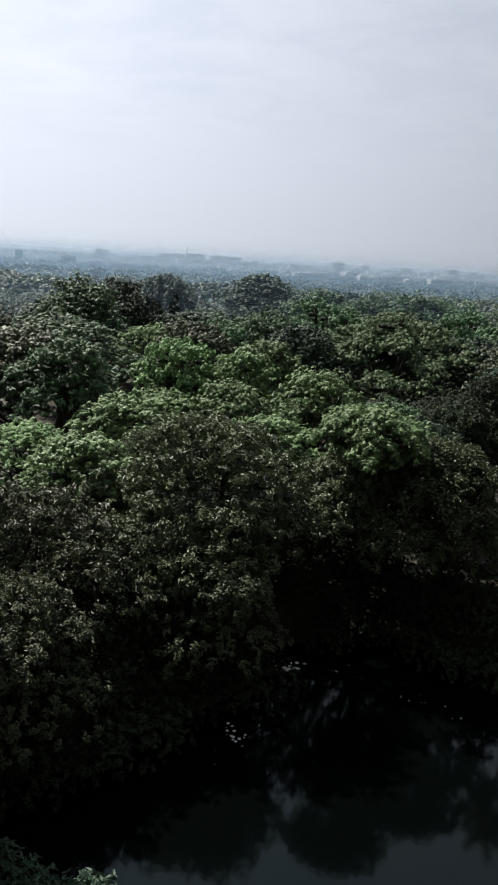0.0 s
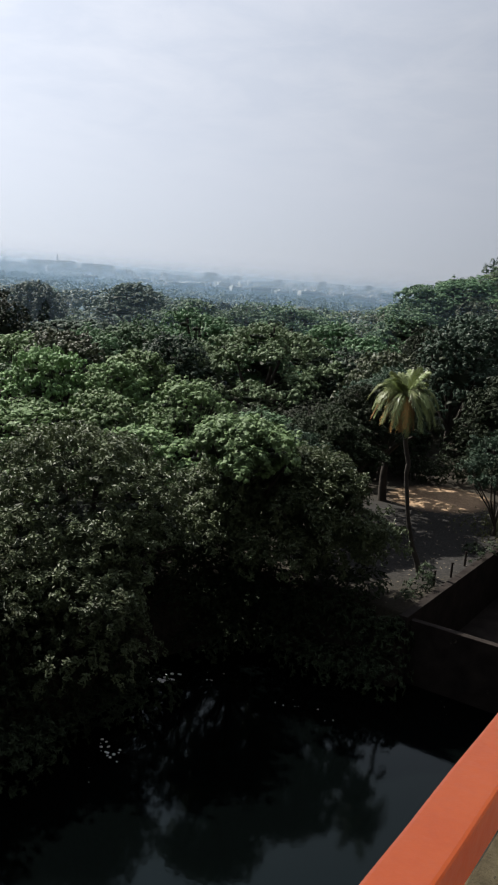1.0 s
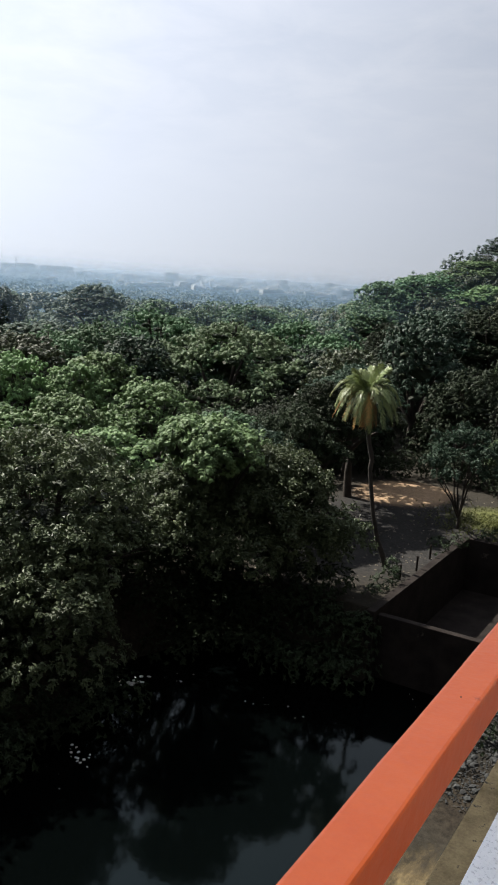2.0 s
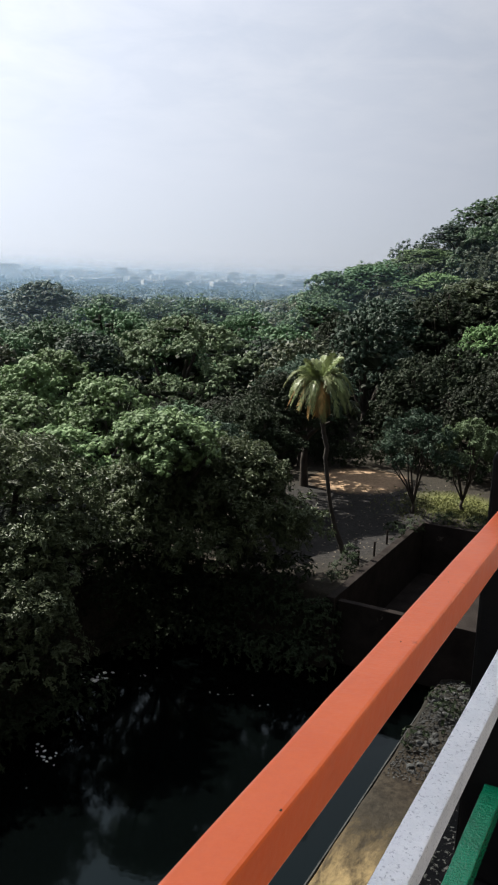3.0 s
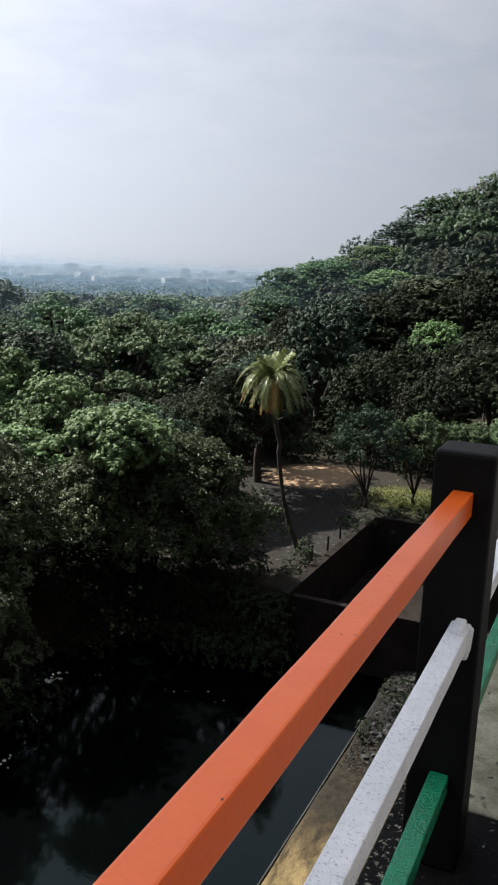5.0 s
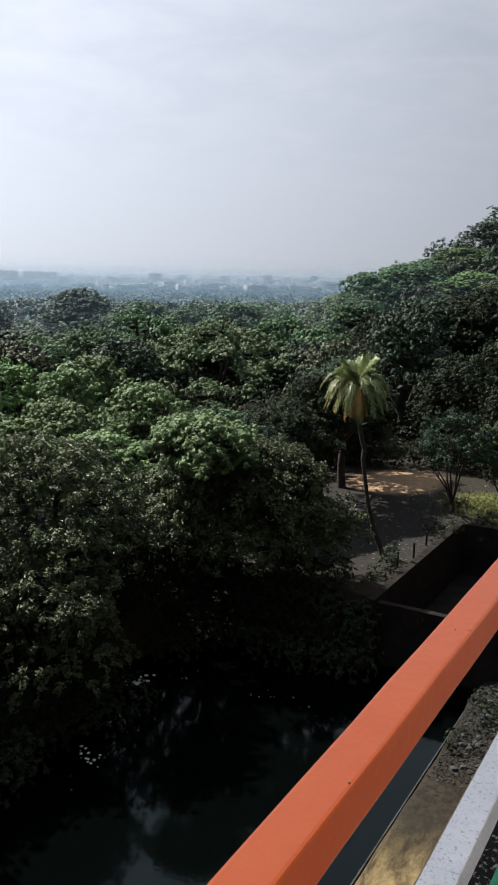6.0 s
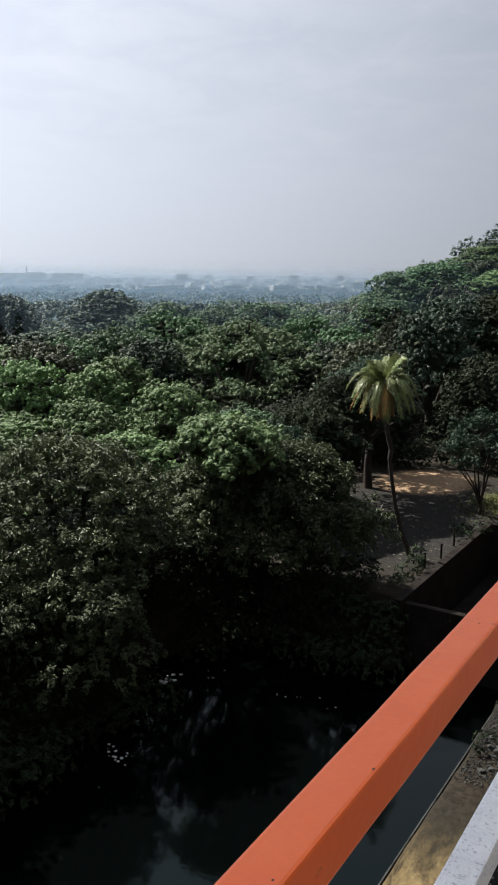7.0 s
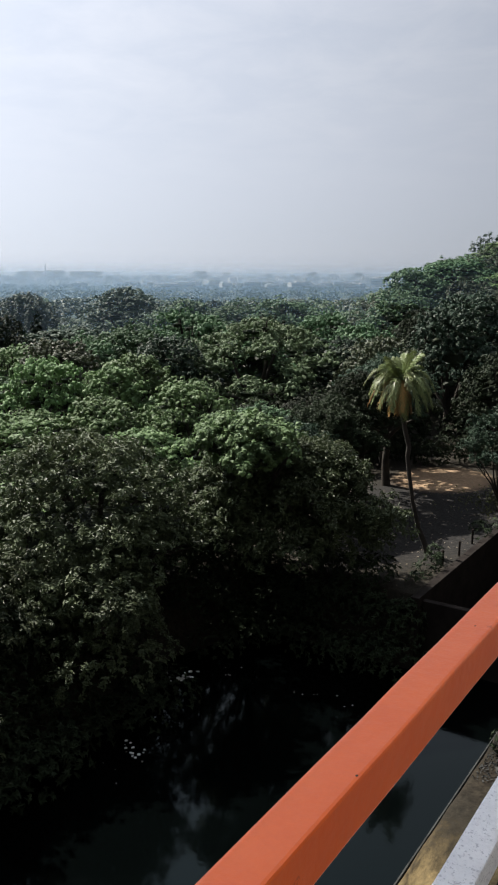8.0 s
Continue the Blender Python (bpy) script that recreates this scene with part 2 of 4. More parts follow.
def tube(points, radii, sides=7):
    """Verts and faces of a tapered tube along points."""
    pts = [Vector(p) for p in points]
    verts, faces = [], []
    for i, p in enumerate(pts):
        d = (pts[min(i + 1, len(pts) - 1)] - pts[max(i - 1, 0)]).normalized()
        a = (Vector((1, 0, 0)) - d * d.x).normalized() if abs(d.x) < 0.9 else (Vector((0, 1, 0)) - d * d.y).normalized()
        b = d.cross(a)
        for k in range(sides):
            t = 2 * math.pi * k / sides
            verts.append(p + (a * math.cos(t) + b * math.sin(t)) * radii[i])
    for i in range(len(pts) - 1):
        for k in range(sides):
            k2 = (k + 1) % sides
            faces.append((i * sides + k, i * sides + k2, (i + 1) * sides + k2, (i + 1) * sides + k))
    faces.append(tuple((len(pts) - 1) * sides + k for k in range(sides)))
    return verts, faces


def merge(pieces):
    verts, faces = [], []
    for v, f in pieces:
        o = len(verts)
        verts.extend(v)
        faces.extend(tuple(i + o for i in q) for q in f)
    return verts, faces


# ---- terrain ----
POND_W, POND_E, WATER, PLATFORM = -20.4, -7.6, -2.0, -1.72


def smooth(a, b, x):
    t = np.clip((x - a) / (b - a), 0, 1)
    return t * t * (3 - 2 * t)


def terrain(x, y):
    """Height of the ground: pond bed, banks, clearing, hill and the far plain."""
    x, y = np.asarray(x, float), np.asarray(y, float)
    wig = 0.6 * np.sin(y * 0.35 + 1) + 0.35 * np.sin(y * 0.9) + 0.2 * np.sin(x * 0.7 + y * 0.3)
    land = 1.0 + 0.12 * np.sin(x * 0.31 + 0.5) * np.sin(y * 0.27) + 0.8 * smooth(-32, -60, x)
    west = smooth(POND_W + wig + 0.8, POND_W + wig - 2.6, x)             # 1 on the west bank
    edge = 31.4 + 0.3 * wig
    north = np.maximum(smooth(edge, edge + 2.0, y) * (x < -12.55), smooth(46.45, 46.6, y))
    east = (x > POND_E) & (y < 33.2)
    z = -3.4 + np.maximum(west, north) * (land + 3.4)
    litter = 0.05 * np.sin(x * 2.1 + y) * np.sin(y * 1.7) + 0.35 * smooth(26.5, 30, y) * (0.6 + 0.4 * np.sin(x * 3 + y * 2))
    shore = smooth(12.4, 10.2, y - 0.3 * (x + 18)) * (x < POND_E)
    z = np.maximum(z, -3.4 + 2.2 * shore)
    z = np.where(east, PLATFORM + 0.02 + litter, z)
    hill = 0.59 * np.maximum(0, x + 59) * smooth(66, 126, y)
    hill = np.where(hill > 34, 34 + 6 * np.tanh((hill - 34) / 18), hill)
    hill = hill * smooth(250, 140, y)
    far = np.hypot(x, y)
    dip = -6 * smooth(160, 420, far) - 11 * smooth(300, 1500, far)
    return z + hill + dip


def axis(lo, hi, near, n):
    """Coordinates, dense round zero and sparse far off."""
    k = 7.0
    s = np.linspace(-1, 1, n)
    return np.where(s < 0, lo * np.sinh(-k * s) / np.sinh(k), hi * np.sinh(k * s) / np.sinh(k)) + near


def ground_material():
    def build(n, link):
        geo = n("ShaderNodeNewGeometry")
        big = n("ShaderNodeTexNoise", Scale=0.25, Detail=5.0, Roughness=0.6)
        fine = n("ShaderNodeTexNoise", Scale=5.0, Detail=6.0, Roughness=0.7)
        link(geo.outputs["Position"], big.inputs["Vector"]), link(geo.outputs["Position"], fine.inputs["Vector"])
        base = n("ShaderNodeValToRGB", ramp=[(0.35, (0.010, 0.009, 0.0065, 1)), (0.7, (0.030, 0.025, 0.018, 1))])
        link(fine.outputs[0], base.inputs[0])

        def patch(cx, cy, rx, ry, edge):
            mp = n("ShaderNodeMapping")
            mp.inputs["Location"].default_value = (-cx / rx, -cy / ry, 0)
            mp.inputs["Scale"].default_value = (1 / rx, 1 / ry, 0)
            link(geo.outputs["Position"], mp.inputs[0])
            ln = n("ShaderNodeVectorMath")
            ln.operation = "LENGTH"
            link(mp.outputs[0], ln.inputs[0])
            add = n("ShaderNodeMath", operation="MULTIPLY_ADD")
            link(fine.outputs[0], add.inputs[0])
            add.inputs[1].default_value = 0.7
            link(ln.outputs["Value"], add.inputs[2])
            r = n("ShaderNodeMapRange", From_Min=1.35, From_Max=1.35 - edge, To_Min=0.0, To_Max=1.0)
            link(add.outputs[0], r.inputs[0])
            return r.outputs[0]

        streak = n("ShaderNodeTexNoise", Scale=1.6, Detail=8.0, Roughness=0.7, Distortion=0.5)
        drawn = n("ShaderNodeMapping")
        drawn.inputs["Scale"].default_value = (1.5, 0.45, 1.0)
        drawn.inputs["Rotation"].default_value = (0, 0, 0.35)
        link(geo.outputs["Position"], drawn.inputs[0]), link(drawn.outputs[0], streak.inputs["Vector"])

        def over(col, fac, dark, light, grain=fine):
            c = n("ShaderNodeValToRGB", ramp=[(0.38, (*dark, 1)), (0.62, (*light, 1))])
            link(grain.outputs[0], c.inputs[0])
            m = n("ShaderNodeMix", dtype="RGBA")
            link(fac, m.inputs[0]), link(col, m.inputs[6]), link(c.outputs[0], m.inputs[7])
            return m.outputs[2]
        # near-black soil holds the tree shade that covers the clearing
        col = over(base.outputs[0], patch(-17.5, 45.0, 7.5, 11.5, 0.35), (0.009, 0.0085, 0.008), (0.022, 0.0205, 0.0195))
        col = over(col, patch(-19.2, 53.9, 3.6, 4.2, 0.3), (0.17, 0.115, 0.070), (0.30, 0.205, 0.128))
        col = over(col, patch(-11.8, 52.0, 3.4, 3.2, 0.5), (0.05, 0.055, 0.018), (0.12, 0.125, 0.04))
        col = over(col, patch(-6.0, 17.6, 3.4, 5.6, 0.6), (0.024, 0.018, 0.010), (0.165, 0.122, 0.060), streak)
        # shade on the far landing is put into this near-black earth
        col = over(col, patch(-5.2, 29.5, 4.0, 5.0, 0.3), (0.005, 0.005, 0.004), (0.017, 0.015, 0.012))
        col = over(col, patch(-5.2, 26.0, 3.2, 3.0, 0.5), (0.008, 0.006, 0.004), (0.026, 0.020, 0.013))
        col = over(col, patch(-7.0, 15.0, 1.3, 3.0, 0.4), (0.02, 0.016, 0.010), (0.09, 0.07, 0.04))
        far = n("ShaderNodeVectorMath")
        far.operation = "LENGTH"
        link(geo.outputs["Position"], far.inputs[0])
        fr = n("ShaderNodeMapRange", From_Min=70.0, From_Max=130.0, To_Min=0.0, To_Max=1.0)
        link(far.outputs["Value"], fr.inputs[0])
        wood = n("ShaderNodeTexNoise", Scale=0.02, Detail=8.0, Roughness=0.7)
        link(geo.outputs["Position"], wood.inputs["Vector"])
        wc = n("ShaderNodeValToRGB", ramp=[(0.3, (0.010, 0.018, 0.010, 1)), (0.62, (0.03, 0.046, 0.024, 1)), (0.78, (0.16, 0.15, 0.12, 1))])
        link(wood.outputs[0], wc.inputs[0])
        m = n("ShaderNodeMix", dtype="RGBA")
        link(fr.outputs[0], m.inputs[0]), link(col, m.inputs[6]), link(wc.outputs[0], m.inputs[7])
        bs = n("ShaderNodeBsdfPrincipled", Roughness=0.95)
        bs.inputs["Specular IOR Level"].default_value = 0.15
        link(m.outputs[2], bs.inputs["Base Color"])
        bp = n("ShaderNodeBump", Strength=0.6, Distance=0.08)
        link(fine.outputs[0], bp.inputs["Height"]), link(bp.outputs[0], bs.inputs["Normal"])
        return bs.outputs[0]
    return material("ground_cover", build)


def make_ground():
    xs = np.unique(np.concatenate([axis(-4600, 4600, -12, 130), np.arange(-26, -2, 0.3), [POND_E - 0.05, POND_E + 0.05, -12.56, -12.5]]))
    ys = np.unique(np.concatenate([axis(-4600, 4600, 30, 130), np.arange(8, 60, 0.4), [33.15, 33.25]]))
    gx, gy = np.meshgrid(xs, ys)
    gz = terrain(gx, gy)
    v = np.stack([gx.ravel(), gy.ravel(), gz.ravel()], 1)
    nx, ny = len(xs), len(ys)
    i = np.arange((ny - 1) * nx).reshape(ny - 1, nx)[:, :-1].ravel()
    f = np.stack([i, i + 1, i + nx + 1, i + nx], 1)
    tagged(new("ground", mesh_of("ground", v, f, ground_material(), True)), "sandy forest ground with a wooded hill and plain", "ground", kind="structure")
    w = [(-40, -60, WATER), (-7.3, -60, WATER), (-7.3, 33.0, WATER), (-12.5, 33.0, WATER), (-12.5, 46.3, WATER), (-40, 46.3, WATER)]
    tagged(new("water", mesh_of("water", w, [(0, 1, 2, 3), (0, 3, 4, 5)], M_WATER)), "still dark pond water mirroring sky and trees", "water", kind="structure")


make_ground()


# ---- trees ----
def leaf_quads(rng, base, out, k, length, width, spread, droop, puff=0.0, corners=4):
    """k leaves over a small upright dome round each base point, as folded diamonds (or triangles) that face outwards."""
    n = len(base)
    o = np.repeat(out / (np.linalg.norm(out, axis=1, keepdims=True) + 1e-9), k, 0)
    u = o * 0.7 + rng.normal(0, 0.40, (n * k, 3)) + np.array([0, 0, 0.42])
    u /= np.linalg.norm(u, axis=1, keepdims=True) + 1e-9
    if not puff:
        u = o
    d = rng.normal(0, 1, (n * k, 3))
    d -= u * (d * u).sum(1, keepdims=True)
    d /= np.linalg.norm(d, axis=1, keepdims=True) + 1e-9
    d = d + u * rng.uniform(-0.2, spread, (n * k, 1))
    d[:, 2] -= droop
    d /= np.linalg.norm(d, axis=1, keepdims=True) + 1e-9
    side = np.cross(d, u + rng.normal(0, 0.10, (n * k, 3)))
    side /= np.linalg.norm(side, axis=1, keepdims=True) + 1e-9
    nrm = np.cross(side, d)
    ln = length * rng.uniform(0.7, 1.3, (n * k, 1))
    wd = width * rng.uniform(0.75, 1.25, (n * k, 1))
    bulk = np.repeat(puff * rng.uniform(0.65, 1.35, (n, 1)), k, 0)
    b = np.repeat(base, k, 0) + u * bulk * rng.uniform(0.6, 1.12, (n * k, 1)) * np.array([1, 1, 1.25]) - d * ln * 0.25
    m = b + d * ln * 0.5 + nrm * ln * 0.10
    if corners == 3:
        v = np.stack([b + side * wd * 0.5, b + d * ln, b - side * wd * 0.5], 1).reshape(-1, 3)
    else:
        v = np.stack([b, m + side * wd * 0.5, b + d * ln - nrm * ln * 0.06, m - side * wd * 0.5], 1).reshape(-1, 3)
    f = np.arange(n * k * corners).reshape(-1, corners)
    return v, f


def crown_mesh(name, seed, lumps, tufts, k, length, width, mat, spread=0.4, droop=0.12, inner=0.12, low=-0.2, corners=4, puff=0.0, lift=0.35):
    """Leaf tufts over the skins of overlapping boughs (x, y, z, rx, ry, rz), with some inside."""
    rng = np.random.default_rng(seed)
    L = np.array(lumps, float)
    area = (L[:, 3] * L[:, 4] + L[:, 3] * L[:, 5] + L[:, 4] * L[:, 5])
    idx = rng.choice(len(L), size=int(tufts * 2.2), p=area / area.sum())
    d = rng.normal(0, 1, (len(idx), 3))
    d /= np.linalg.norm(d, axis=1, keepdims=True)
    d[:, 2] = np.where(d[:, 2] < low, -d[:, 2], d[:, 2])
    r = np.where(rng.random(len(idx)) < inner, rng.uniform(0.55, 0.9, len(idx)), rng.uniform(0.76, 1.14, len(idx)))
    # bumpy skin, so that outlines are uneven
    ph = rng.uniform(0, 6.28, 6)
    r = r * (1 + 0.10 * np.sin(d[:, 0] * 7 + ph[0] + idx) + 0.10 * np.sin(d[:, 1] * 8 + ph[1] + idx * 2) + 0.06 * np.sin(d[:, 2] * 11 + ph[2]))
    p = L[idx, :3] + d * L[idx, 3:6] * r[:, None]
    keep = np.ones(len(p), bool)
    for j in range(len(L)):
        q = np.linalg.norm((p - L[j, :3]) / L[j, 3:6], axis=1)
        keep &= (q > 0.55) | (idx == j)
    p, d = p[keep][:tufts], d[keep][:tufts]
    p[:, 2] += rng.uniform(0, lift, len(p)) * (d[:, 2] > 0.1)
    d = d + np.array([0, 0, 0.35])
    v, f = leaf_quads(rng, p, d, k, length, width, spread, droop, puff or length * 1.3, corners)
    return mesh_of(name, v, f, mat)


def trunk_mesh(name, seed, lumps, radius, lean=(0, 0), fork=0.35, mat=None, stems=1, depth=0.4, limbs=8):
    """A tapered trunk and a limb bent to each lump."""
    rng = random.Random(seed)
    zc = sum(l[2] for l in lumps) / len(lumps)
    pieces = []
    top = Vector((lean[0], lean[1], zc * fork))
    for s in range(stems):
        a = rng.uniform(0, 6.28)
        foot = Vector((math.cos(a), math.sin(a), 0)) * (radius * 1.6 if stems > 1 else 0)
        pts = [foot + Vector((0, 0, -depth)), foot + Vector((0, 0, 0.15)), foot * 0.8 + top * 0.5 + Vector((rng.uniform(-.1, .1), rng.uniform(-.1, .1), 0)), top + foot]
        pieces.append(tube(pts, [radius * 1.5, radius * 1.15, radius * 0.9, radius * 0.75], 8))
    for l in lumps[::max(1, len(lumps) // limbs)]:
        c = Vector(l[:3])
        mid = top.lerp(c, 0.5) + Vector((rng.uniform(-.3, .3), rng.uniform(-.3, .3), rng.uniform(-0.5, 0.1)))
        pieces.append(tube([top - Vector((0, 0, 0.2)), mid, c, c + Vector((0, 0, l[5] * 0.6))], [radius * 0.62, radius * 0.42, radius * 0.22, radius * 0.06], 6))
        for q in range(3):
            e = c + Vector((rng.uniform(-1, 1) * l[3], rng.uniform(-1, 1) * l[4], rng.uniform(-.1, .8) * l[5])) * 0.8
            pieces.append(tube([mid.lerp(c, 0.4), mid.lerp(e, 0.6), e], [radius * 0.25, radius * 0.15, radius * 0.04], 5))
    v, f = merge(pieces)
    return mesh_of(name, v, f, mat or M_BARK, True)


def lumps_round(seed, R, H, n, flat=0.75, base=0.58):
    """A broad crown of many small boughs: two rings of lumps and a few on top; H is the height of its top."""
    rng = random.Random(seed)
    out = []
    for ring, (rad, size, z0, z1) in enumerate(((0.70, 0.26, base, base + 0.18), (0.38, 0.27, base + 0.18, 0.88))):
        m = int(n * (1.7, 1.0)[ring])
        for i in range(m):
            a = 2 * math.pi * (i + 0.5 * ring) / m + rng.uniform(-.3, .3)
            rr = R * rad * rng.uniform(0.8, 1.15)
            s = R * size * rng.uniform(0.75, 1.25)
            out.append((rr * math.cos(a), rr * math.sin(a), H * rng.uniform(z0, z1), s, s * rng.uniform(.85, 1.15), s * flat * rng.uniform(0.8, 1.1)))
    for i in range(3):
        a, rr, s = rng.uniform(0, 6.28), R * rng.uniform(0, 0.25), R * rng.uniform(0.26, 0.36)
        sz = s * flat
        out.append((rr * math.cos(a), rr * math.sin(a), H - sz * rng.uniform(1.0, 1.5), s, s, sz))
    out.append((0, 0, H * 0.62, R * 0.45, R * 0.45, H * 0.14))
    return out


def lumps_dome(seed, R, H, n, depth=0.55, bough=0.34, knobs=7):
    """A broad canopy: boughs over a dome of radius R whose top is at H, uneven in height, each of a few leafy knobs, with dark gaps between."""
    rng = random.Random(seed)
    out = []
    for i in range(n):
        u = math.sqrt((i + 0.5) / n)
        a, rr = i * 2.39996 + rng.uniform(-.25, .25), R * u * rng.uniform(0.78, 0.9)
        s = R * bough * rng.uniform(0.7, 1.15)
        c = Vector((rr * math.cos(a), rr * math.sin(a), H - R * depth * u ** 2.4 - s * 0.95 + rng.uniform(-0.10, 0.06) * R))
        for k in range(knobs):
            w = math.sqrt((k + 0.3) / knobs)
            b = k * 2.39996 + rng.uniform(-.4, .4) + i
            d = Vector((w * math.cos(b), w * math.sin(b), 0.75 * math.sqrt(1.02 - w * w)))
            q = s * rng.uniform(0.26, 0.42)
            p = c + d * s * rng.uniform(0.75, 1.0)
            out.append((*p, q, q * rng.uniform(.85, 1.15), q * rng.uniform(0.75, 1.15)))
    out.append((0, 0, H - R * 0.72, R * 0.6, R * 0.6, R * 0.2))
    return out


def ball(c, r, seed):
    """Verts and faces of one uneven opaque blob."""
    bm = bmesh.new()
    bmesh.ops.create_icosphere(bm, subdivisions=1, radius=1.0)
    rng = random.Random(seed)
    v = []
    for q in bm.verts:
        k = rng.uniform(0.72, 1.1)
        v.append((c[0] + q.co.x * r[0] * k, c[1] + q.co.y * r[1] * k, c[2] + q.co.z * r[2] * k))
    f = [tuple(q.index for q in p.verts) for p in bm.faces]
    bm.free()
    return v, f


def core_mesh(name, seed, lumps, knobs=7):
    """Opaque cores inside each bough, added to block light and darken the gaps."""
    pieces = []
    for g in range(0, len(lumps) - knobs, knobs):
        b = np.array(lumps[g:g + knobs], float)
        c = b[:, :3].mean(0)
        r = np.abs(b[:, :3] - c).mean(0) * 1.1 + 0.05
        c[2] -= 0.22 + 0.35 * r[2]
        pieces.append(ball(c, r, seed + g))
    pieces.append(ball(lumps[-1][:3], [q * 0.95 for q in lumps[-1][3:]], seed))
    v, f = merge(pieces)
    # shade-toned leaf colour, so what shows between the tufts reads dark
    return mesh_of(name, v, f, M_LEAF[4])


def make_tree(name, seed, lumps, tufts, k, length, width, mat, radius, label, category="tree", **kw):
    stems, fork, limbs, core_lumps = kw.pop("stems", 1), kw.pop("fork", 0.35), kw.pop("limbs", 8), kw.pop("core_lumps", 0)
    root = tagged(new(name), label, category)
    part("trunk", trunk_mesh(name + "_trunk", seed, lumps, radius, stems=stems, fork=fork, limbs=limbs), root)
    if core_lumps:
        tagged(part("crown_core", core_mesh(name + "_core", seed, lumps[:core_lumps]), root), "opaque shade-toned core inside the crown", kind="stuff")
    part("crown", crown_mesh(name + "_crown", seed, lumps, tufts, k, length, width, mat, **kw), root)
    return root


def place(root, x, y, turn=0.0, size=1.0, tall=1.0, sink=0.1):
    root.matrix_basis = Matrix.Translation((x, y, float(terrain(x, y)) - sink)) @ Matrix.Rotation(turn, 4, "Z") @ Matrix.Diagonal((size, size, size * tall, 1))
    return root


def put_copy(root, x, y, turn, size, tall=1.0, sink=0.1):
    c = copy_thing(root, Matrix.Identity(4))
    return place(c, x, y, turn, size, tall, sink)


taken = []      # (x, y, clear radius) of trees that stand already


def stand(root, x, y, clear, turn=0.0, size=1.0, tall=1.0):
    taken.append((x, y, clear))
    return place(root, x, y, turn, size, tall)


# the trees of the near bank, each of its own shape (heights above the ground)
def bank_trees():
    big = lumps_dome(11, 5.4, 7.2, 34, 0.8, 0.28)
    skirt = [(3.2, -2.6, 1.8, 1.9, 2.2, 1.7), (2.0, 2.4, 2.2, 1.7, 1.6, 1.4), (0.5, -4.4, 1.6, 2.2, 2.0, 1.9), (2.2, -0.2, 2.4, 2.0, 2.2, 1.6)]
    stand(make_tree("mango_tree", 11, big + skirt, 2300, 14, 0.225, 0.092, M_LEAF[3], 0.34, "broad dark olive mango tree leaning over the pond bank", core_lumps=len(big)), -24.0, 24.8, 4.2)
    lo = lumps_dome(12, 4.2, 4.7, 26, 0.6, 0.28) + [(3.2, 0, 0.8, 2.0, 3.0, 1.8), (3.0, -3.5, 0.6, 2.0, 2.4, 1.8), (2.8, 3.5, 0.8, 2.0, 2.4, 1.8)]
    stand(make_tree("mango_tree", 12, lo, 1600, 14, 0.225, 0.092, M_LEAF[3], 0.26, "dark olive mango tree low over the pond bank"), -26.0, 17.0, 3.6)
    stand(make_tree("mango_tree", 13, lumps_round(13, 3.2, 4.4, 7, 0.85, 0.40) + [(1.6, 0, 0.4, 1.7, 2.6, 1.5)], 1196, 16, 0.182, 0.076, M_LEAF[3], 0.2, "low dark mango tree on the water's edge"), -21.6, 21.4, 2.0)
    stand(make_tree("mango_tree", 14, lumps_round(14, 3.2, 4.2, 7, 0.85, 0.40) + [(1.6, 0, 0.2, 1.7, 2.8, 1.5)], 1092, 16, 0.182, 0.076, M_LEAF[3], 0.2, "low dark mango tree beside the pond"), -22.4, 13.5, 2.0)
    pl = lumps_dome(15, 2.8, 6.3, 20, 0.8, 0.3)
    stand(make_tree("frangipani_tree", 15, [(a + 0.5, b - 1.5, *c) for a, b, *c in pl + [(0.9, 0.8, 2.2, 1.6, 1.6, 1.2), (-1.9, -1.6, 2.0, 1.9, 1.8, 1.3), (-0.4, -2.0, 1.6, 1.8, 1.5, 1.2), (2.2, 0.5, 3.2, 1.3, 1.2, 0.7), (3.0, 1.0, 2.5, 1.1, 1.0, 0.6), (1.2, 1.4, 1.4, 1.6, 1.5, 1.1)]], 1500, 20, 0.25, 0.09, M_LEAF[3], 0.17, "long-leaved frangipani tree with pale leaf tips at the clearing", spread=0.9), -18.0, 34.0, 2.8)
    stand(make_tree("broadleaf_tree", 16, [(a + 1.9, b - 3.2, *c) for a, b, *c in lumps_dome(16, 2.8, 7.9, 24, 0.45, 0.28)], 1900, 12, 0.19, 0.105, M_LEAF[0], 0.22, "fresh green broadleaf tree with a bright sunlit top", corners=3, low=-0.1, puff=0.18, lift=0.3, core_lumps=155), -21.6, 33.2, 2.8)
    stand(make_tree("broadleaf_tree", 17, [(a + 0.9, b - 1.8, *c) for a, b, *c in lumps_dome(17, 3.6, 5.9, 24, 0.9, 0.3)], 1500, 16, 0.20, 0.092, M_LEAF[3], 0.2, "dark green broadleaf tree under taller crowns", core_lumps=168), -21.9, 33.4, 2.6)
    # hidden behind the others, added to cast shade on the clearing
    stand(make_tree("broadleaf_tree", 19, lumps_dome(19, 3.4, 5.8, 22, 0.7, 0.28), 1200, 16, 0.20, 0.092, M_LEAF[2], 0.2, "dark green spreading tree added to shade the clearing", core_lumps=154), -22.0, 38.2, 2.6)


bank_trees()


